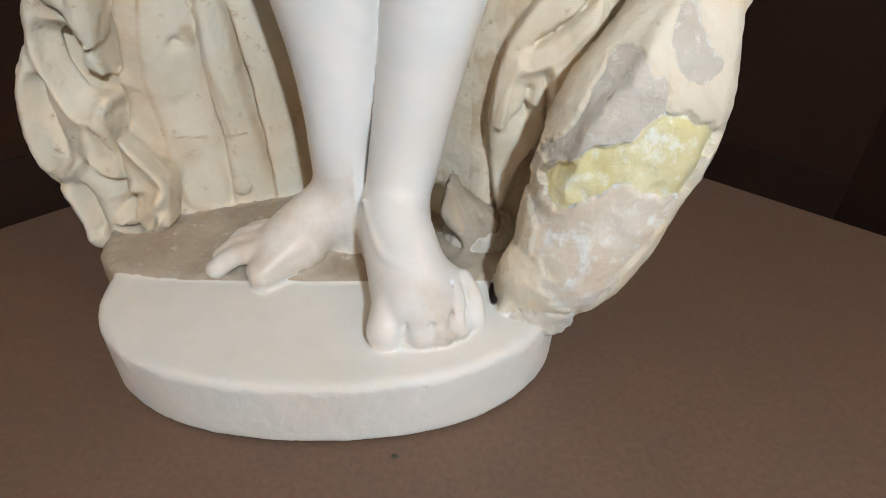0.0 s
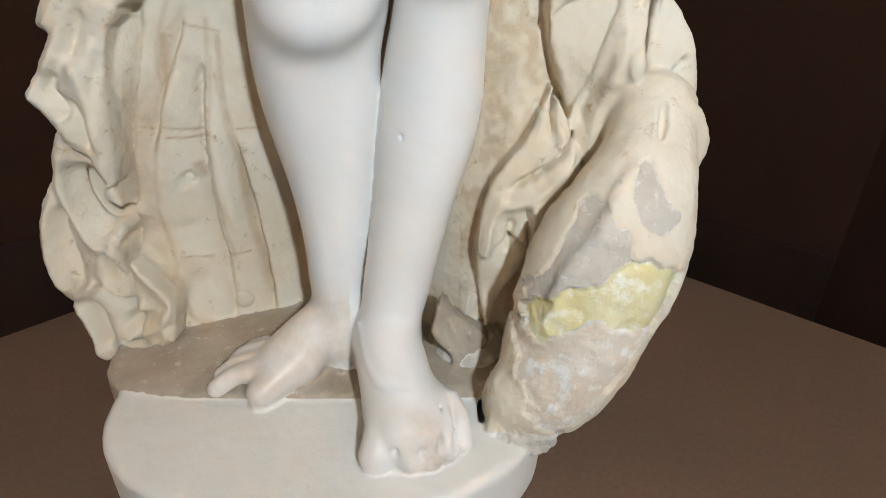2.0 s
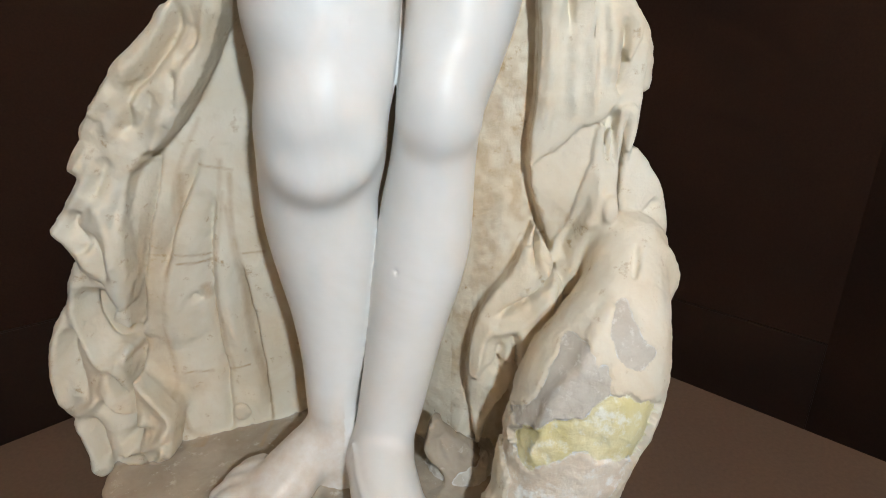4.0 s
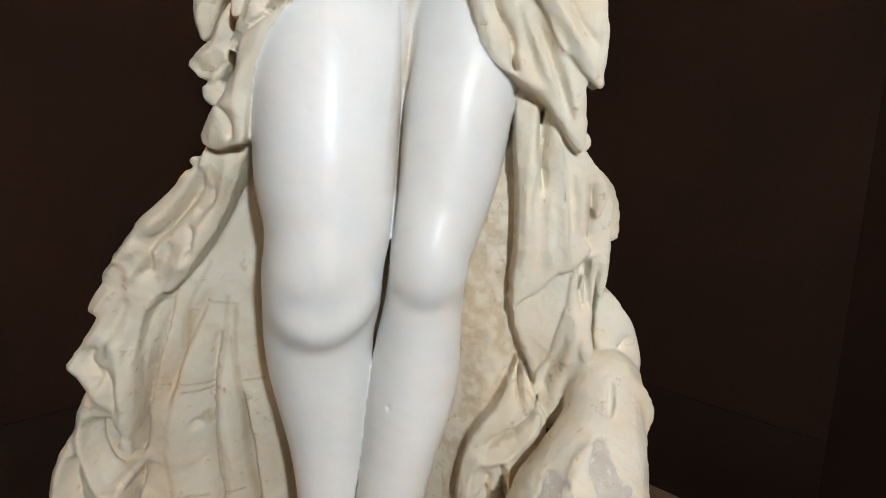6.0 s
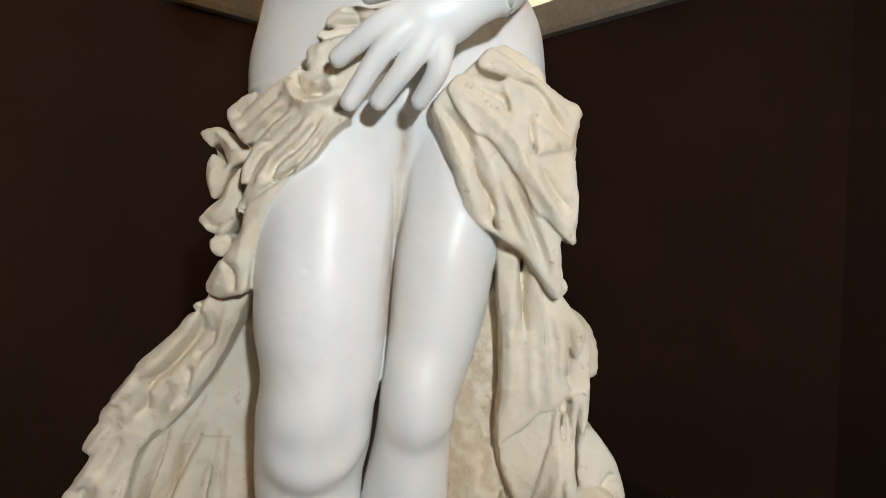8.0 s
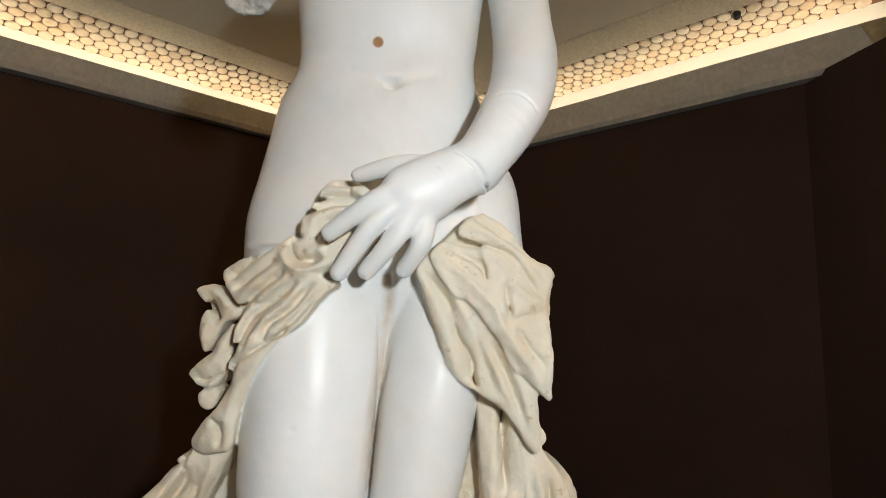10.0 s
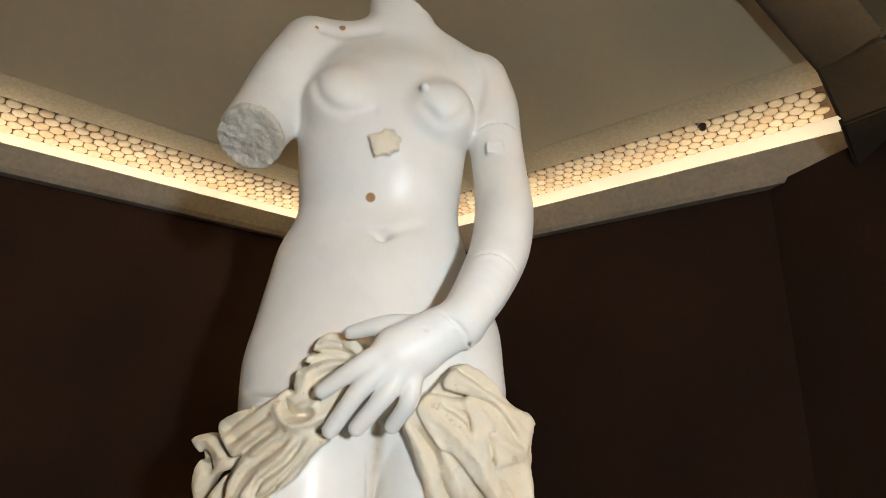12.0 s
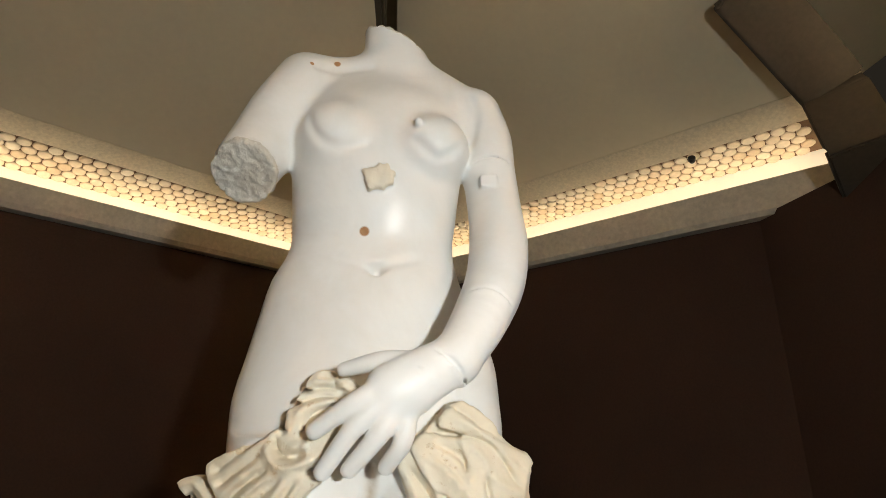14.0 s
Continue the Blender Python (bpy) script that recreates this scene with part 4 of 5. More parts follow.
flap([(0.0373, 0.7913), (0.0461, 0.7755), (0.0624, 0.756), (0.0846, 0.7365), (0.0993, 0.7172), (0.1242, 0.686), (0.1458, 0.6602), (0.166, 0.6415), (0.169, 0.646), (0.1681, 0.6832), (0.1665, 0.7119), (0.1651, 0.7381), (0.168, 0.7531), (0.1785, 0.7792), (0.1416, 0.7944), (0.0923, 0.8073), (0.0564, 0.8086)], [(0.0278, 0.7778, 0.431), (0.0856, 0.656, 0.441), (0.1414, 0.5998, 0.459), (0.1666, 0.642, 0.453), (0.178, 0.778, 0.469), (0.0866, 0.838, 0.453), (0.0902, 0.7338, 0.427)], 0.03, 0.001, CLOTH)
flap([(0.065, 0.8085), (0.0914, 0.7975), (0.095, 0.762), (0.107, 0.7396), (0.1217, 0.7253), (0.1381, 0.7312), (0.1604, 0.7338), (0.1632, 0.7433), (0.1671, 0.756), (0.1772, 0.7788), (0.1472, 0.7907), (0.1095, 0.8101), (0.086, 0.8352), (0.0711, 0.8242)], [(0.0278, 0.7773, 0.426), (0.0851, 0.6566, 0.436), (0.1404, 0.6009, 0.454), (0.1653, 0.6428, 0.448), (0.1767, 0.7776, 0.464), (0.086, 0.837, 0.448), (0.0895, 0.7337, 0.422)], 0.03, 0.001, CLOTH)
fold([(0.0451, 0.791), (0.0805, 0.7626), (0.1039, 0.737), (0.1215, 0.7058), (0.1503, 0.6666)], 0.0063, 0.0051, 0.3)
fold([(0.0423, 0.784), (0.0691, 0.7393), (0.0926, 0.6997), (0.1158, 0.6607), (0.1329, 0.6276)], 0.0054, 0.0051, 0)
fold([(0.0338, 0.7733), (0.0575, 0.7448), (0.0646, 0.7306)], -0.00665, 0.0032, 0)
fold([(0.0658, 0.7232), (0.0724, 0.7051), (0.0846, 0.6855), (0.0871, 0.6688), (0.0918, 0.6538)], -0.0095, 0.0032, 0.3)
fold([(0.0369, 0.7618), (0.052, 0.7276), (0.0639, 0.6937), (0.0728, 0.6714)], 0.0045, 0.0051, 0)
fold([(0.0808, 0.728), (0.0984, 0.6829), (0.1101, 0.6495)], -0.00475, 0.004, 0)
fold([(0.1041, 0.7055), (0.1244, 0.6607), (0.1443, 0.6167)], -0.0057, 0.004, 0)
fold([(0.1128, 0.7), (0.1359, 0.6553), (0.15, 0.6112)], 0.0054, 0.0051, 0)
fold([(0.0566, 0.8042), (0.0919, 0.8026), (0.1273, 0.7898), (0.1596, 0.7436)], -0.00665, 0.0036, 0.3)
fold([(0.0799, 0.8213), (0.1095, 0.8101), (0.1391, 0.7812), (0.1626, 0.7582)], 0.0054, 0.0051, 0)
fold([(0.1185, 0.7633), (0.1203, 0.7459), (0.1238, 0.7287)], -0.0076, 0.0028, 0)
fold([(0.098, 0.7629), (0.092, 0.7803), (0.0626, 0.7943)], -0.0057, 0.0032, 0)
fold([(0.1244, 0.7605), (0.142, 0.7491), (0.1578, 0.7442)], 0.0045, 0.00425, 0)
fold([(0.1037, 0.7923), (0.1185, 0.775), (0.1214, 0.7633)], 0.0045, 0.00425, 0)
fold([(0.1302, 0.7173), (0.1418, 0.7003), (0.162, 0.6779)], -0.00475, 0.0032, 0)
fold([(0.1214, 0.7229), (0.1331, 0.6946), (0.1561, 0.661)], 0.0045, 0.0051, 0)
fold([(0.1618, 0.6555), (0.1666, 0.678), (0.1646, 0.7063)], 0.0036, 0.0034, 0)
fold([(0.0509, 0.797), (0.0803, 0.7801), (0.1068, 0.7457)], 0.0045, 0.00425, 0)
fold([(0.0857, 0.8304), (0.1036, 0.8219), (0.1214, 0.8045)], -0.0038, 0.0032, 0)
# cloth over the near hip and its curls
flap([(-0.0456, 0.7601), (-0.067, 0.7448), (-0.0822, 0.7192), (-0.1065, 0.7026), (-0.1256, 0.6805), (-0.1421, 0.6471), (-0.1516, 0.6129), (-0.153, 0.5913), (-0.169, 0.5879), (-0.1896, 0.584), (-0.2045, 0.5928), (-0.1915, 0.6125), (-0.1769, 0.6297), (-0.1664, 0.6516), (-0.1642, 0.6731), (-0.1576, 0.7075), (-0.1564, 0.7244), (-0.1549, 0.7331), (-0.1712, 0.7523), (-0.1793, 0.7657), (-0.1754, 0.7746), (-0.1462, 0.7879), (-0.1103, 0.8004), (-0.0958, 0.7757), (-0.0709, 0.7651)], [(-0.0487, 0.7589, 0.422), (-0.0667, 0.7421, 0.42), (-0.0821, 0.7203, 0.421), (-0.1061, 0.701, 0.425), (-0.1278, 0.6817, 0.43), (-0.1526, 0.5968, 0.456), (-0.199, 0.59, 0.485), (-0.1648, 0.673, 0.462), (-0.1583, 0.7331, 0.466), (-0.1766, 0.7659, 0.48), (-0.1101, 0.7936, 0.445), (-0.0707, 0.764, 0.422)], 0.09, 0.003, CLOTH)
flap([(-0.2126, 0.7508), (-0.2087, 0.7551), (-0.1912, 0.7583), (-0.1805, 0.7517), (-0.1713, 0.7396), (-0.1571, 0.7326), (-0.1554, 0.7232), (-0.1737, 0.7205), (-0.1839, 0.7089), (-0.1902, 0.6923), (-0.202, 0.6819), (-0.2063, 0.6993), (-0.2076, 0.7175), (-0.2004, 0.7339)], [(-0.2097, 0.7508, 0.492), (-0.1611, 0.7272, 0.476), (-0.2014, 0.6873, 0.497)], 0.035, 0.003, CLOTH)
flap([(-0.2154, 0.6632), (-0.2067, 0.6722), (-0.1941, 0.6821), (-0.1779, 0.7016), (-0.1657, 0.7195), (-0.156, 0.7155), (-0.1645, 0.6889), (-0.1708, 0.6649), (-0.185, 0.6472), (-0.2013, 0.6491), (-0.2098, 0.6557)], [(-0.2126, 0.6638, 0.492), (-0.1628, 0.7066, 0.476), (-0.1829, 0.6531, 0.485)], 0.04, 0.003, CLOTH)
flap([(-0.2042, 0.6465), (-0.1798, 0.649), (-0.1811, 0.6338), (-0.1921, 0.6233), (-0.202, 0.6314)], [(-0.1925, 0.6378, 0.49)], 0.04, 0.003, CLOTH)
fold([(-0.1197, 0.797), (-0.1462, 0.7785), (-0.1701, 0.7615)], -0.0057, 0.0032, 0.3)
fold([(-0.1115, 0.7852), (-0.1397, 0.7656), (-0.1636, 0.7487)], -0.0057, 0.0032, 0.3)
fold([(-0.1021, 0.7723), (-0.1303, 0.7528), (-0.1511, 0.7332), (-0.1609, 0.7041), (-0.1677, 0.6852)], -0.00855, 0.0032, 0.3)
fold([(-0.0854, 0.7666), (-0.1123, 0.7426), (-0.1374, 0.7247), (-0.1493, 0.7014), (-0.1593, 0.6784)], -0.00665, 0.0036, 0.3)
fold([(-0.0746, 0.7609), (-0.0945, 0.7341), (-0.1179, 0.7162), (-0.1256, 0.6982)], -0.00855, 0.0032, 0.3)
fold([(-0.0633, 0.7581), (-0.0856, 0.7301), (-0.1077, 0.7077), (-0.1354, 0.689), (-0.1535, 0.6756), (-0.1632, 0.6502), (-0.1763, 0.6261)], -0.0076, 0.0032, 0.3)
fold([(-0.1015, 0.7604), (-0.1249, 0.7394), (-0.1409, 0.7362)], -0.00475, 0.0028, 0)
fold([(-0.1286, 0.7219), (-0.1404, 0.7073), (-0.1463, 0.69)], -0.00475, 0.0028, 0)
fold([(-0.1082, 0.7781), (-0.1364, 0.7586), (-0.1573, 0.7406)], 0.0036, 0.0051, 0)
fold([(-0.0931, 0.7689), (-0.1241, 0.7453), (-0.146, 0.7245), (-0.1561, 0.7013)], 0.0045, 0.0051, 0)
fold([(-0.0782, 0.7626), (-0.1033, 0.7368), (-0.131, 0.7132), (-0.1523, 0.6842)], 0.0045, 0.0051, 0)
fold([(-0.0675, 0.7593), (-0.0886, 0.7324), (-0.1135, 0.7088), (-0.1437, 0.6843), (-0.1579, 0.6558)], 0.0045, 0.0051, 0)
fold([(-0.1427, 0.6672), (-0.1552, 0.639), (-0.1592, 0.6112)], 0.0045, 0.0051, 0)
fold([(-0.1786, 0.6266), (-0.1687, 0.6112), (-0.1691, 0.592)], -0.0057, 0.0032, 0)
fold([(-0.1605, 0.6334), (-0.171, 0.6222), (-0.1785, 0.625)], 0.0036, 0.00425, 0)
fold([(-0.1913, 0.5919), (-0.1839, 0.6056), (-0.1737, 0.6194)], 0.0036, 0.00425, 0)
fold([(-0.198, 0.7418), (-0.1901, 0.7298), (-0.1857, 0.7166)], -0.0114, 0.0048, 0)
fold([(-0.2069, 0.7501), (-0.1934, 0.7528), (-0.1828, 0.745), (-0.17, 0.7313)], 0.0045, 0.00425, 0)
fold([(-0.2008, 0.6938), (-0.1984, 0.7117), (-0.1886, 0.7238)], 0.0036, 0.00425, 0)
fold([(-0.2054, 0.6672), (-0.1855, 0.6762), (-0.1722, 0.7001)], 0.0054, 0.0051, 0)
fold([(-0.2078, 0.6595), (-0.1901, 0.6574), (-0.1763, 0.6704)], -0.0057, 0.0032, 0)
fold([(-0.1925, 0.648), (-0.1817, 0.6621), (-0.1737, 0.6763)], 0.0036, 0.0034, 0)
# rolled bundle under the hand
flap([(-0.1122, 0.794), (-0.1067, 0.7769), (-0.0939, 0.7673), (-0.0798, 0.7647), (-0.0608, 0.7711), (-0.0284, 0.7887), (-0.0072, 0.8174), (-0.0125, 0.8435), (-0.0293, 0.8622), (-0.058, 0.8722), (-0.0699, 0.8683), (-0.0813, 0.8479), (-0.0936, 0.8245), (-0.1052, 0.8082)], [(-0.1113, 0.7941, 0.45), (-0.085, 0.7721, 0.424), (-0.0495, 0.7863, 0.42), (-0.019, 0.8342, 0.432), (-0.0642, 0.8665, 0.462), (-0.0894, 0.8294, 0.447)], 0.07, 0.006, CLOTH)
fold([(-0.1076, 0.7994), (-0.1055, 0.7809), (-0.0921, 0.7714), (-0.0723, 0.7741), (-0.0472, 0.7862)], 0.0081, 0.00595, 0)
fold([(-0.1026, 0.8024), (-0.0985, 0.7869), (-0.0868, 0.7808), (-0.0671, 0.784)], -0.01045, 0.0036, 0)
fold([(-0.0978, 0.8218), (-0.0973, 0.8101), (-0.0913, 0.8033)], -0.0095, 0.0036, 0)
fold([(-0.0902, 0.8302), (-0.0607, 0.8404), (-0.0259, 0.8401)], -0.0076, 0.0036, 0.3)
fold([(-0.0751, 0.799), (-0.0701, 0.8166), (-0.0544, 0.8276), (-0.0362, 0.8339)], -0.0076, 0.0036, 0)
fold([(-0.0856, 0.8174), (-0.069, 0.8325), (-0.0316, 0.8376)], 0.0054, 0.0051, 0)
fold([(-0.0805, 0.8458), (-0.0553, 0.8507), (-0.026, 0.8425)], -0.00665, 0.0036, 0)
fold([(-0.0729, 0.8562), (-0.0497, 0.8568), (-0.0262, 0.8485)], 0.0054, 0.0051, 0)
fold([(-0.0872, 0.7883), (-0.0759, 0.7914), (-0.0645, 0.7911)], 0.0054, 0.0051, 0)
fold([(-0.0616, 0.8642), (-0.0469, 0.8599), (-0.0424, 0.848)], -0.00475, 0.0032, 0)
fold([(-0.0675, 0.7945), (-0.0596, 0.8122), (-0.0398, 0.8232)], 0.0054, 0.0051, 0)

# dolphin
tube([(0.086, 0.402, 0.098, 0.034), (0.114, 0.408, 0.110, 0.050), (0.129, 0.415, 0.144, 0.0596), (0.142, 0.420, 0.191, 0.064), (0.158, 0.427, 0.2355, 0.0655), (0.1765, 0.440, 0.279, 0.053), (0.190, 0.460, 0.313, 0.041), (0.198, 0.485, 0.35, 0.036)], 0.006, CLOTH)
curtain([(0.27, 0.12), (0.40, 0.14), (0.57, 0.15)], [(0.27, 0.236), (0.300, 0.232), (0.330, 0.228), (0.358, 0.226), (0.385, 0.222), (0.408, 0.218), (0.432, 0.206), (0.448, 0.199), (0.470, 0.199), (0.502, 0.206), (0.530, 0.203), (0.555, 0.188), (0.570, 0.172)],
        [(0.0, 0.54), (0.5, 0.53), (0.85, 0.525), (1.0, 0.540)], 0.07, [(0.012, 0.030, [(0.33, 0.20), (0.39, 0.19), (0.43, 0.182)]), (0.010, 0.022, [(0.46, 0.182), (0.50, 0.190), (0.54, 0.184)])], 0.010)
flap([(0.052, 0.062), (0.058, 0.100), (0.066, 0.106), (0.090, 0.082), (0.117, 0.078), (0.123, 0.068), (0.106, 0.05), (0.078, 0.05), (0.055, 0.05)], [(0.05, 0.08, 0.385), (0.09, 0.07, 0.366)], 0.05, 0.004)
flap([(0.054, 0.060), (0.066, 0.074), (0.117, 0.079), (0.123, 0.068), (0.106, 0.050), (0.078, 0.050), (0.055, 0.050)], [(0.05, 0.08, 0.380), (0.09, 0.07, 0.362)], 0.05, 0.001, BROKEN)
# fin and rock between the feet
curtain([(0.068, 0.030), (0.080, 0.026), (0.113, 0.002), (0.140, 0.004), (0.156, 0.009)], [(0.068, 0.040), (0.080, 0.052), (0.108, 0.056), (0.135, 0.026), (0.156, 0.012)], [(0.0, 0.474), (1.0, 0.486)], 0.016,
        [(0.004, 0.004, [(0.075, 0.036), (0.112, 0.010), (0.150, 0.010)]), (0.004, 0.004, [(0.075, 0.042), (0.112, 0.026), (0.150, 0.012)]), (0.004, 0.004, [(0.080, 0.048), (0.112, 0.042), (0.140, 0.020)])], 0.002, OLD)
tube([(0.035, 0.50, 0.085, 0.020), (0.055, 0.50, 0.075, 0.022), (0.062, 0.49, 0.050, 0.018)], 0.008, BROKEN)
ball((0.045, 0.515, 0.055), (0.045, 0.05, 0.05), 0.012, BROKEN)
s, d = tube_field([(0.052, 0.40, 0.062, 0.006), (0.052, 0.44, 0.050, 0.016), (0.050, 0.56, 0.046, 0.018)], 0.02, False)
carve(s, np.maximum(d, 0.003 - GZ[s[2]][None, None, :]), 0.003)
# line between the thighs
stroke([(-0.024, 0.485), (-0.019, 0.53), (-0.016, 0.58), (-0.012, 0.635)], 0.005, 0.8, 0.002, None, True)
stroke([(-0.012, 0.640), (-0.008, 0.70), (-0.004, 0.77)], 0.0075, 0.3, 0.006, None, True)
# stumps of struts
def block(c, r, turn, k, kind):
    """A small square block seen from the front, turned in its own plane."""
    s, x, y, z = window(np.array(c) - max(r), np.array(c) + max(r))
    u, v = (x - c[0]) * math.cos(turn) + (z - c[2]) * math.sin(turn), (z - c[2]) * math.cos(turn) - (x - c[0]) * math.sin(turn)
    d = np.maximum(np.maximum(np.abs(u) - r[0], np.abs(v) - r[2]), np.abs(y - c[1]) - r[1])
    join(s, d.astype(np.float32), k, kind)


block((-0.010, 0.520, 1.130), (0.017, 0.020, 0.015), 0.3, 0.004, CLOTH)
block((-0.006, 0.518, 1.131), (0.015, 0.019, 0.013), 1.0, 0.003, CLOTH)
block((0.143, 0.530, 1.138), (0.0125, 0.016, 0.0095), 0.05, 0.002, SKIN)
# navel
s, d = tube_field([(-0.008, 0.515, 1.004, 0.007), (-0.008, 0.525, 1.000, 0.007)], 0.02, False)
carve(s, d, 0.008)


def lattice_noise(p, scale, seed):
    """Smooth random values in -1..1 over points."""
    rng = np.random.RandomState(seed)
    tab = rng.uniform(-1, 1, (32, 32, 32))
    q = p * scale
    i = np.floor(q).astype(int)
    f = q - i
    f = f * f * (3 - 2 * f)
    out = 0
    for a in (0, 1):
        for b in (0, 1):
            for c in (0, 1):
                w = (f[:, 0] if a else 1 - f[:, 0]) * (f[:, 1] if b else 1 - f[:, 1]) * (f[:, 2] if c else 1 - f[:, 2])
                out = out + w * tab[(i[:, 0] + a) % 32, (i[:, 1] + b) % 32, (i[:, 2] + c) % 32]
    return out


def skinned():
    """The surface of the clay: points, quads and the kind of each quad."""
    inside = FIELD < 0
    n = inside[:-1, :-1, :-1].astype(np.uint8)
    total = np.zeros_like(n)
    for a in (0, 1):
        for b in (0, 1):
            for c in (0, 1):
                total += inside[a:SHAPE[0] - 1 + a, b:SHAPE[1] - 1 + b, c:SHAPE[2] - 1 + c]
    cells = np.argwhere((total > 0) & (total < 8))
    number = np.full(total.shape, -1, np.int32)
    number[tuple(cells.T)] = np.arange(len(cells))
    offs = np.array([(a, b, c) for a in (0, 1) for b in (0, 1) for c in (0, 1)])
    vals = np.stack([FIELD[tuple((cells + o).T)] for o in offs], 1)
    acc, cnt = np.zeros((len(cells), 3)), np.zeros(len(cells))
    for i in range(8):
        for j in range(i + 1, 8):
            if np.abs(offs[i] - offs[j]).sum() == 1:
                m = (vals[:, i] < 0) != (vals[:, j] < 0)
                t = vals[m, i] / (vals[m, i] - vals[m, j])
                acc[m] += offs[i] + t[:, None] * (offs[j] - offs[i])
                cnt[m] += 1
    pts = LO + STEP * (cells + acc / cnt[:, None])
    quads = []
    for ax in range(3):
        u, v = (ax + 1) % 3, (ax + 2) % 3
        lo = [slice(1, -1)] * 3
        lo[ax] = slice(0, -1)
        hi = [slice(1, -1)] * 3
        hi[ax] = slice(1, None)
        a, b = inside[tuple(lo)], inside[tuple(hi)]
        for flip in (False, True):
            e = np.argwhere((a & ~b) if not flip else (~a & b))
            e[:, u] += 1
            e[:, v] += 1
            corner = []
            for du, dv in ((-1, -1), (0, -1), (0, 0), (-1, 0)):
                c = e.copy()
                c[:, u] += du
                c[:, v] += dv
                corner.append(number[tuple(c.T)])
            q = np.stack(corner, 1)
            quads.append(q[:, ::-1] if flip else q)
    quads = np.concatenate(quads)
    quads = quads[(quads >= 0).all(1)]
    near = np.clip(np.rint((pts - LO) / STEP).astype(int), 0, np.array(SHAPE) - 1)
    return pts, quads, KIND[tuple(near.T)]


def dent(c, r, k=0.006):
    """Presses an oval hollow into the clay."""
    c, r = np.array(c, float), np.array(r, float)
    s, x, y, z = window(c - r, c + r)
    q = np.sqrt(((x - c[0]) / r[0]) ** 2 + ((y - c[1]) / r[1]) ** 2 + ((z - c[2]) / r[2]) ** 2)
    carve(s, ((q - 1) * r.min()).astype(np.float32), k)


ball((-0.232, 0.572, 0.098), (0.012, 0.006, 0.012), 0.002, CLOTH)

# creases of the body
stroke([(-0.057, 1.02), (-0.033, 1.013), (-0.009, 1.006), (0.017, 1.015), (0.043, 1.024)], 0.003, 0.12, 0.012, None, True)
stroke([(-0.11, 1.219), (-0.096, 1.186), (-0.065, 1.171), (-0.027, 1.179)], 0.003, 0.15, 0.012, None, True)
stroke([(0.039, 1.182), (0.07, 1.158), (0.102, 1.179)], 0.003, 0.15, 0.012, None, True)
for line in ([(0.109, 1.166), (0.138, 1.181), (0.184, 1.177)], [(0.101, 0.960), (0.127, 0.963), (0.156, 0.944)], [(0.060, 0.889), (0.080, 0.8735), (0.0925, 0.857), (0.091, 0.842)]):
    fold([(x, z - 0.003) for x, z in line], 0.0022, 0.004, 0, SKIN)
    stroke(line, 0.0028, 0.7, 0.001, None, True, SKIN)
stroke([(-0.113, 1.335), (-0.072, 1.339), (-0.028, 1.344)], 0.004, 0.1, 0.012, None, True)
stroke([(0.12, 1.296), (0.128, 1.26), (0.121, 1.211)], 0.004, 0.1, 0.012, None, True)
stroke([(0.061, 0.888), (0.079, 0.874), (0.091, 0.85)], 0.0048, 0.4, 0.003, SKIN, False, CLOTH)
dent((-0.055, 0.427, 0.547), (0.0022, 0.0022, 0.0022), 0.001)
dent((-0.088, 0.423, 0.619), (0.002, 0.002, 0.002), 0.001)
dent((0.007, 0.442, 0.505), (0.002, 0.002, 0.002), 0.001)
dent((-0.025, 0.463, 0.332), (0.0025, 0.0025, 0.0025), 0.001)
dent((0.046, 0.391, 0.868), (0.002, 0.002, 0.002), 0.001)

# dolphin details
stroke([(0.193, 0.366), (0.191, 0.35), (0.187, 0.34)], 0.004, 0.78, 0.002, None, True, CLOTH)
stroke([(0.162, 0.32), (0.139, 0.282), (0.114, 0.245), (0.095, 0.195)], 0.0072, 0.3, 0.01, CLOTH, False, CLOTH)
stroke([(0.023, 0.13), (0.033, 0.106), (0.048, 0.081)], 0.0036, 0.78, 0.002, None, True, CLOTH)
stroke([(0.017, 0.119), (0.028, 0.094), (0.044, 0.077)], 0.0036, 0.78, 0.002, None, True, CLOTH)
stroke([(0.011, 0.114), (0.021, 0.085), (0.039, 0.076)], 0.0036, 0.78, 0.002, None, True, CLOTH)
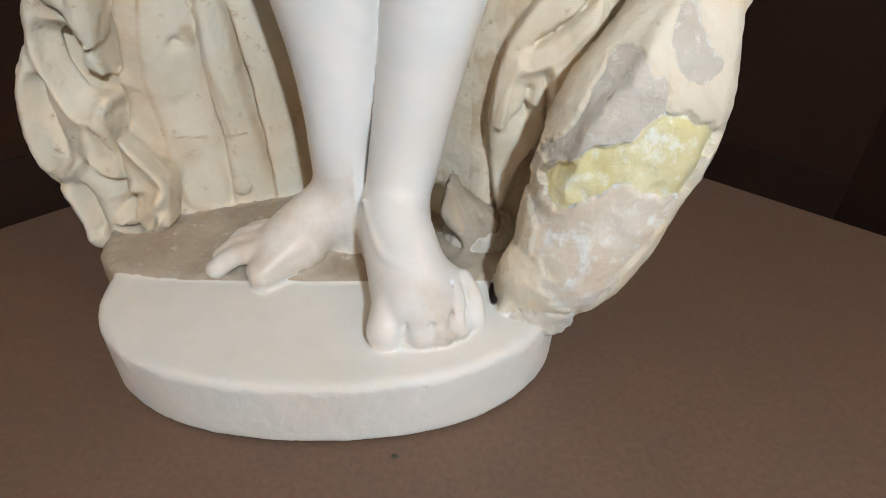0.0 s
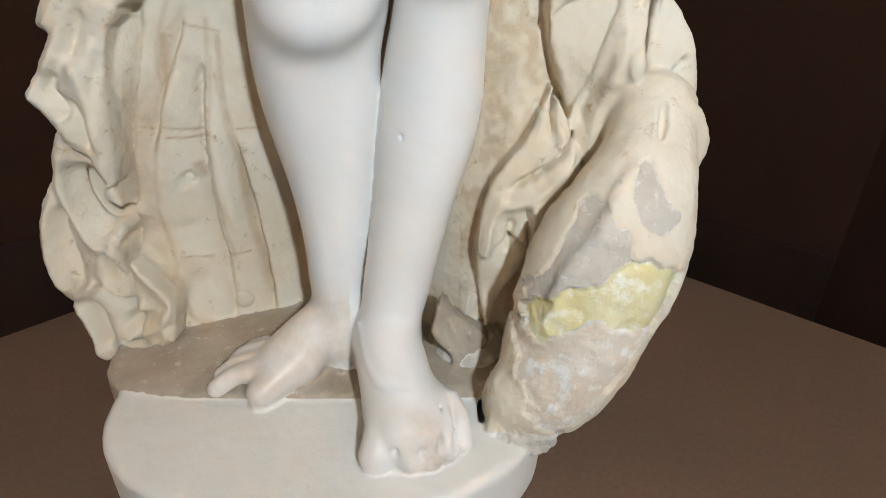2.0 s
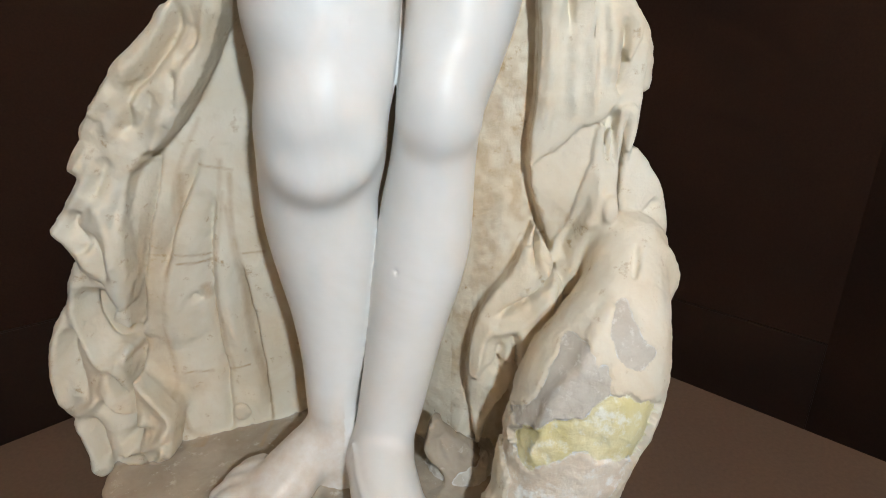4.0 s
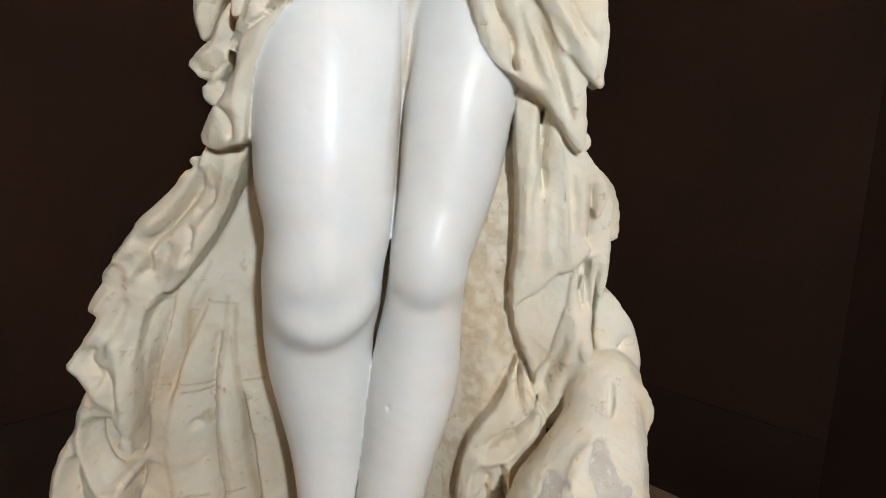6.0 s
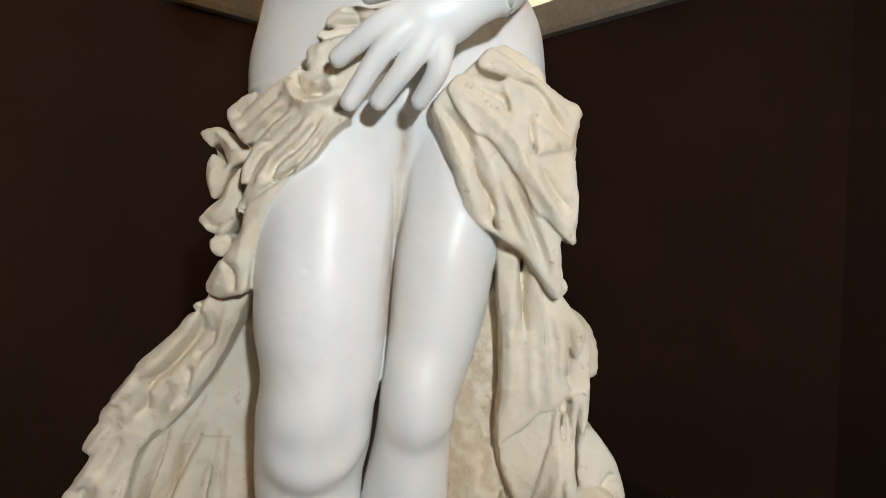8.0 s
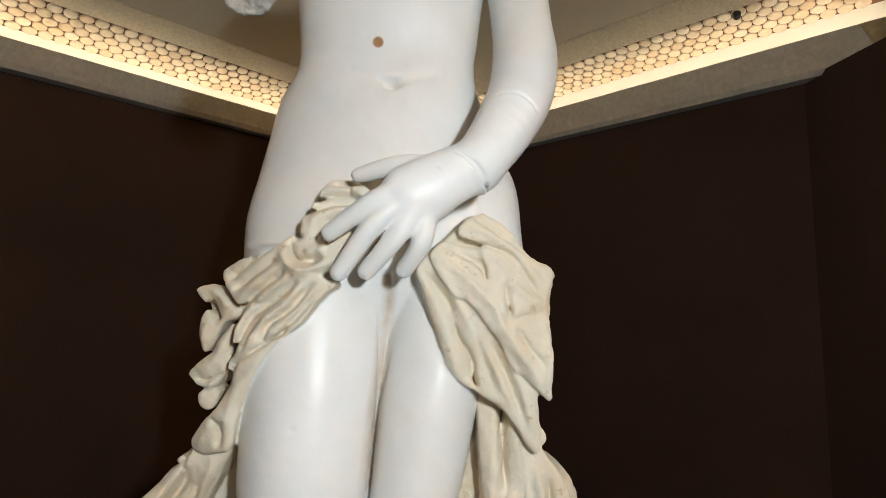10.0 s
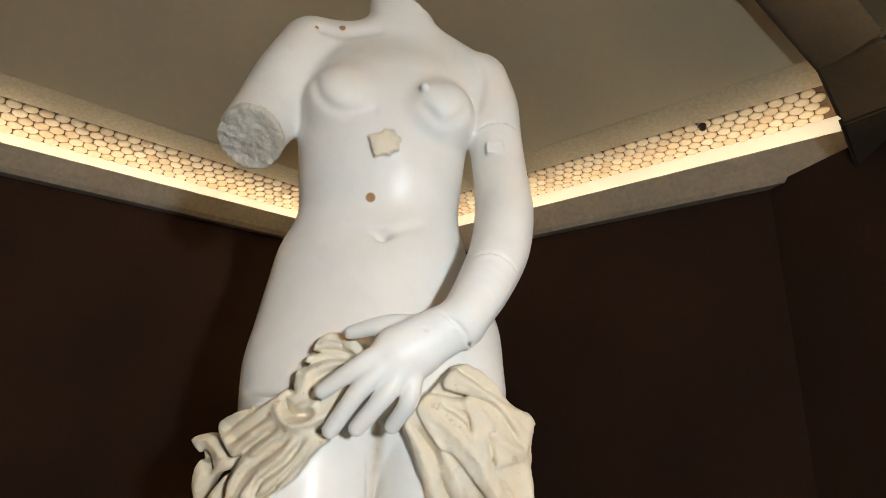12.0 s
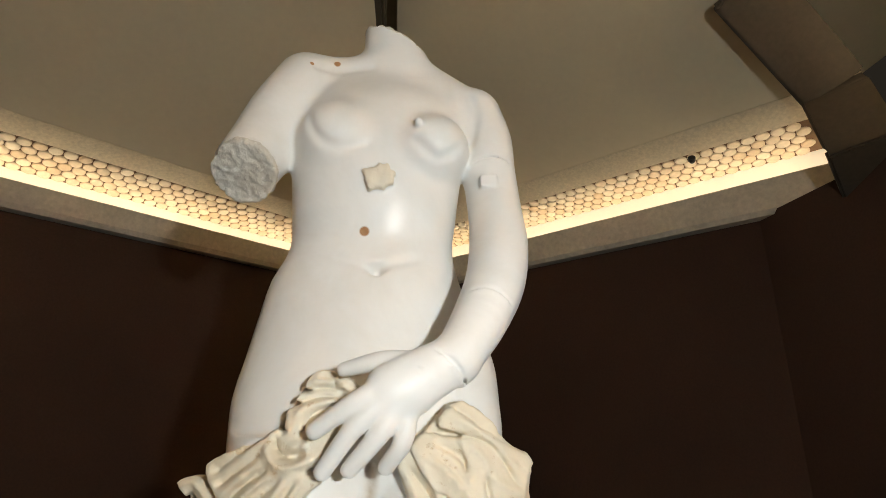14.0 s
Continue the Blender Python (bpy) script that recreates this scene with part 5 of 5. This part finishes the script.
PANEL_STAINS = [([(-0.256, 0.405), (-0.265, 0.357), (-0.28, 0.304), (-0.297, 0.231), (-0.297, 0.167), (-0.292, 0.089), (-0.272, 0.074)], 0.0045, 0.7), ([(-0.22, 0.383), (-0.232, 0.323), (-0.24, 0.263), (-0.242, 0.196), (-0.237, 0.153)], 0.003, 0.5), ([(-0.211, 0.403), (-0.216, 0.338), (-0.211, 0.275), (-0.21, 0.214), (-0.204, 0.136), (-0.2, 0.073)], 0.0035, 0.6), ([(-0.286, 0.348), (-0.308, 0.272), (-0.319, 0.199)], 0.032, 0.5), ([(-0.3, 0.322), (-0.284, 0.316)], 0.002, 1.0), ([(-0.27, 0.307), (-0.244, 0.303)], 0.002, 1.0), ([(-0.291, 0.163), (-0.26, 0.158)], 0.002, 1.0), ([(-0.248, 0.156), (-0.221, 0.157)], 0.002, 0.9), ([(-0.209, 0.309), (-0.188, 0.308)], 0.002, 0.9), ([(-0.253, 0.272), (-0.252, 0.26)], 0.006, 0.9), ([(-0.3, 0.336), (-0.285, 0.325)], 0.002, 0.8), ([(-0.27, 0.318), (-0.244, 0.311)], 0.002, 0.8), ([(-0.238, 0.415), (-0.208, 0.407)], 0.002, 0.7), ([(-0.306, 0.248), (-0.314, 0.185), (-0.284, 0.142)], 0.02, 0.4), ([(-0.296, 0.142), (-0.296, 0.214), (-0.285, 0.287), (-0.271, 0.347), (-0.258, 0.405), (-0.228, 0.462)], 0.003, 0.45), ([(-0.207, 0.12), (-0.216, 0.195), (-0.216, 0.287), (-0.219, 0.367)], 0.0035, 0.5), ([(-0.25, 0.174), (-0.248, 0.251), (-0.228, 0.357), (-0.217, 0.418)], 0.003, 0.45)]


points, quads, kinds = skinned()
# light relaxing of the carved surface
for _ in range(1):
    points = points + 0.35 * (spread(points, len(points)) - points)
# polished parts relaxed further
smooth_share = (np.isin(kinds, (SKIN, PLASTER)) & (points[:, 2] > 0.135) & (points[:, 1] > 0.43))[:, None] * 0.5
for _ in range(3):
    points = points + smooth_share * (spread(points, len(points)) - points)
side_a, side_b = points[quads[:, 2]] - points[quads[:, 0]], points[quads[:, 3]] - points[quads[:, 1]]
flat_n = np.cross(side_a, side_b)
normals = np.zeros_like(points)
for i in range(4):
    for c in range(3):
        normals[:, c] += np.bincount(quads[:, i], flat_n[:, c], minlength=len(points))
normals /= np.maximum(np.linalg.norm(normals, axis=1, keepdims=True), 1e-12)
# chipped relief on broken stone, faint unevenness elsewhere
rough_by_kind = np.array([0.00010, 0.0009, 0.0004, 0.0012, 0.0026, 0.0016, 0.0022, 0.0003])[kinds]
relief = lattice_noise(points, 90.0, 3) + 0.6 * lattice_noise(points, 210.0, 4) + 0.9 * lattice_noise(points, 38.0, 5)
points = points + normals * (rough_by_kind * relief)[:, None]
quad_kind = kinds[quads[:, 0]]

# patches of the dolphin's broken face and small stains
mid = points[quads].mean(1)
wob = 0.006 * lattice_noise(mid, 45.0, 7) + 0.005 * lattice_noise(mid, 110.0, 8)
def inside_of(outline, px, pz):
    """Which points lie in a closed outline of (x, z)."""
    o = np.array(outline)
    hit = np.zeros(len(px), bool)
    for (ax, az), (bx, bz) in zip(o, np.roll(o, -1, 0)):
        if az != bz:
            hit ^= ((az > pz) != (bz > pz)) & (px < (bx - ax) * (pz - az) / (bz - az) + ax)
    return hit


FRACTURE = [(0.072, 0.182), (0.081, 0.191), (0.114, 0.211), (0.136, 0.220), (0.160, 0.211), (0.183, 0.203), (0.177, 0.177), (0.169, 0.152), (0.152, 0.133), (0.145, 0.107), (0.128, 0.079), (0.106, 0.086), (0.089, 0.113), (0.077, 0.152)]
FILLING = [(0.083, 0.203), (0.089, 0.214), (0.115, 0.239), (0.134, 0.237), (0.144, 0.253), (0.159, 0.264), (0.178, 0.259), (0.208, 0.237), (0.202, 0.203), (0.187, 0.188), (0.163, 0.203), (0.138, 0.209), (0.119, 0.200), (0.092, 0.179), (0.084, 0.182)]
GREY_BREAK = [(0.079, 0.214), (0.092, 0.231), (0.108, 0.263), (0.123, 0.294), (0.134, 0.299), (0.153, 0.274), (0.159, 0.264), (0.144, 0.253), (0.134, 0.237), (0.115, 0.239), (0.089, 0.214)]
CHEEK = [(0.158, 0.308), (0.167, 0.325), (0.178, 0.328), (0.191, 0.303), (0.201, 0.288), (0.188, 0.282), (0.165, 0.288)]
for outline, kind in ((FRACTURE, FACE), (GREY_BREAK, BROKEN), (FILLING, RESIN), (CHEEK, BROKEN)):
    there = inside_of(outline, mid[:, 0] + wob * 0.7, mid[:, 2] + wob) & (mid[:, 1] < 0.46) & (mid[:, 0] > 0.05)
    quad_kind[there] = kind
# chipped hollows in the broken parts
sink = np.zeros(len(points))
for kind, depth in ((FACE, 0.0035), (RESIN, 0.006), (BROKEN, 0.002)):
    sink[np.unique(quads[(quad_kind == kind) & (mid[:, 0] > 0.05) & (mid[:, 2] < 0.35)])] = depth
points = points - normals * (sink * (1 + 0.5 * lattice_noise(points, 60.0, 9)))[:, None]

statue_mesh = bpy.data.meshes.new("marble_statue")
statue_mesh.vertices.add(len(points))
statue_mesh.vertices.foreach_set("co", points.astype(np.float32).ravel())
statue_mesh.loops.add(quads.size)
statue_mesh.loops.foreach_set("vertex_index", quads.astype(np.int32).ravel())
statue_mesh.polygons.add(len(quads))
statue_mesh.polygons.foreach_set("loop_start", np.arange(0, quads.size, 4, dtype=np.int32))
statue_mesh.polygons.foreach_set("use_smooth", np.ones(len(quads), bool))
statue_mesh.materials.append(marble)
statue_mesh.update(calc_edges=True)

# soft-edged shares of each kind of surface, and wear
share = np.zeros((len(points), 8))
for i in range(4):
    for c in range(8):
        share[:, c] += np.bincount(quads[quad_kind == c, i], minlength=len(points))
share /= np.maximum(share.sum(1, keepdims=True), 1)
for turn in range(6):
    if turn == 2:
        soft = share.copy()
    share = 0.5 * share + 0.5 * spread(share, len(points))


chips, share = share, soft


def near_line(line, wide):
    """How near each point lies to a line of (x, z), 1 on it and 0 beyond the width."""
    best = np.full(len(points), 9.0)
    l = smooth_line(line, 5)
    for a, b in zip(l[:-1], l[1:]):
        v = b - a
        h = np.clip(((points[:, 0] - a[0]) * v[0] + (points[:, 2] - a[1]) * v[1]) / max(v @ v, 1e-9), 0, 1)
        best = np.minimum(best, np.hypot(points[:, 0] - a[0] - h * v[0], points[:, 2] - a[1] - h * v[1]))
    return np.clip(1 - best / wide, 0, 1)


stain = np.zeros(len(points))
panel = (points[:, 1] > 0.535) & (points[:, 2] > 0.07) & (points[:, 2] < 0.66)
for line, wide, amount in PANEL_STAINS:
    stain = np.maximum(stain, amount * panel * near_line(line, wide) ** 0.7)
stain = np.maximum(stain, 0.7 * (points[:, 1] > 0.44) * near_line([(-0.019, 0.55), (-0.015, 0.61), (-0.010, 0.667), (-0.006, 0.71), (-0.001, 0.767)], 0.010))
flaked = (points[:, 1] > 0.50) & (points[:, 0] > 0.03) & (points[:, 0] < 0.118) & (points[:, 2] > 0.10) & (points[:, 2] < 0.60)
flakes = lattice_noise(points * np.array([1.6, 1, 0.8]), 55.0, 11) + 0.7 * lattice_noise(points, 130.0, 12) + 0.5 * lattice_noise(points, 16.0, 13)
stain = np.maximum(stain, np.clip(0.35 + 0.9 * flakes, 0.06, 0.62) * flaked * (share[:, CLOTH] > 0.5))
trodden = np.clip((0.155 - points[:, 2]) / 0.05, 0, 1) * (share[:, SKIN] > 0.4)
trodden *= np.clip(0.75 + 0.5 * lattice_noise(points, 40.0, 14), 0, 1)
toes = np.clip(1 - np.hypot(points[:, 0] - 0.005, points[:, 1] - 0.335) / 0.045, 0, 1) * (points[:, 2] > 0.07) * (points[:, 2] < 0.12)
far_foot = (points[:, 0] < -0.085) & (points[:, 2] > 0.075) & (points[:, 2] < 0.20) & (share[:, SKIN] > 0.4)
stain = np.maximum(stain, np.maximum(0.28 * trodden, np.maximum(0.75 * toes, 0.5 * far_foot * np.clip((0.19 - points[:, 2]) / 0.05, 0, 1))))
rust = np.zeros(len(points))
for sx, sz, rad in ((-0.026, 1.058, 0.009), (-0.084, 1.351, 0.007), (-0.120, 1.338, 0.004)):
    rust = np.maximum(rust, np.clip(1.2 - np.hypot(points[:, 0] - sx, points[:, 2] - sz) / rad, 0, 1) * (points[:, 1] < 0.60))
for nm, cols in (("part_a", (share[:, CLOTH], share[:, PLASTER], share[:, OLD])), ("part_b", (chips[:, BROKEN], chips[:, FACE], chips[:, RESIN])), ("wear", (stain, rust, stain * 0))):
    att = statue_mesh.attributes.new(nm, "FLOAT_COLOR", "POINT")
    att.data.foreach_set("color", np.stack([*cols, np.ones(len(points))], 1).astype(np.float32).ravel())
statue = new("marble_statue", statue_mesh)
tagged(statue, "headless white marble statue with drapery and dolphin on a round base", "statue")


# ---- small things and pieces ----
cam_body = mesh_of("housing", *(lambda r, h, n: ([(r * math.cos(2 * math.pi * i / n), r * math.sin(2 * math.pi * i / n), z) for z in (0, h) for i in range(n)],
                   [tuple(range(n))[::-1], tuple(range(n, 2 * n))] + [(i, (i + 1) % n, n + (i + 1) % n, n + i) for i in range(n)]))(0.020, 0.045, 16), black_plastic)
lens_mesh = mesh_of("lens", *(lambda n: ([(0.017 * math.cos(a) * math.cos(b), 0.017 * math.cos(a) * math.sin(b), -0.017 * math.sin(a)) for a in (0.0, 0.4, 0.8, 1.2) for b in (2 * math.pi * i / n for i in range(n))],
                    [(r * n + i, r * n + (i + 1) % n, (r + 1) * n + (i + 1) % n, (r + 1) * n + i) for r in range(3) for i in range(n)] + [tuple(range(3 * n, 4 * n))]))(16), black_plastic, True)
dome = tagged(new("ceiling_camera"), "small black dome camera fixed to the disc frieze", "camera")
part("housing", cam_body, dome)
part("lens", lens_mesh, dome, "glossy black dome lens")
fr_right = friezes[1]
spot_at = fr_right[1] + fr_right[2] * 1.86 + fr_right[3] * 0.125
dome.matrix_world = pose(spot_at.x, spot_at.y, RIM + 0.258) @ Matrix.Scale(0.75, 4)

crumb_bm = bmesh.new()
bmesh.ops.create_icosphere(crumb_bm, subdivisions=2, radius=0.0016)
for v in crumb_bm.verts:
    v.co *= 1 + 0.5 * noise.noise(v.co * 700)
    v.co.x *= 1.7
crumb_me = bpy.data.meshes.new("crumb")
crumb_bm.to_mesh(crumb_me)
crumb_bm.free()
crumb_me.materials.append(rib_paint)
crumb = tagged(new("crumb", crumb_me), "tiny dark crumb lying on the brown plinth", "crumb")
crumb.location = (-0.036, 0.279, 0.001)

n_side, disc_r = 16, 0.0244
ring = [(math.cos(2 * math.pi * i / n_side), math.sin(2 * math.pi * i / n_side)) for i in range(n_side)]
dv, df = [], []
for rr, zz in ((disc_r, 0.0), (disc_r, 0.0035), (disc_r * 0.9, 0.0055), (disc_r * 0.45, 0.0065)):
    dv += [(x * rr, y * rr, zz) for x, y in ring]
for q in range(3):
    df += [(q * n_side + i, q * n_side + (i + 1) % n_side, (q + 1) * n_side + (i + 1) % n_side, (q + 1) * n_side + i) for i in range(n_side)]
df.append(tuple(range(3 * n_side, 4 * n_side)))
disc_mesh = mesh_of("disc", dv, df, disc_mat, True)
for fr, a, d, n, (o0, z0), (o1, z1), reach in friezes:
    slope_len = math.hypot(o1 - o0, z1 - z0)
    fall = Vector((n.x * (o1 - o0), n.y * (o1 - o0), z1 - z0)).normalized()
    along = Vector((d.x, d.y, 0))
    face_n = along.cross(fall)
    if face_n.z > 0:
        face_n = -face_n
    rows = 5
    for row in range(rows):
        w = (row + 0.5) / rows
        o, z = o0 + (o1 - o0) * w, z0 + (z1 - z0) * w
        count = int((reach - 0.03) / 0.051)
        for i in range(count):
            s_at = 0.03 + 0.051 * (i + 0.5 * (row % 2))
            if s_at > reach or s_at < o + 0.026:
                continue
            p = a + d * s_at + n * o
            m = Matrix((along, face_n.cross(along), face_n)).transposed().to_4x4()
            m = m @ pose(0, 0, 0, random.uniform(-3, 3), random.uniform(-3, 3), random.uniform(0, 360))
            ob = part("disc", disc_mesh, fr)
            ob.matrix_local = Matrix.Translation((p.x, p.y, z - 0.0005)) @ m
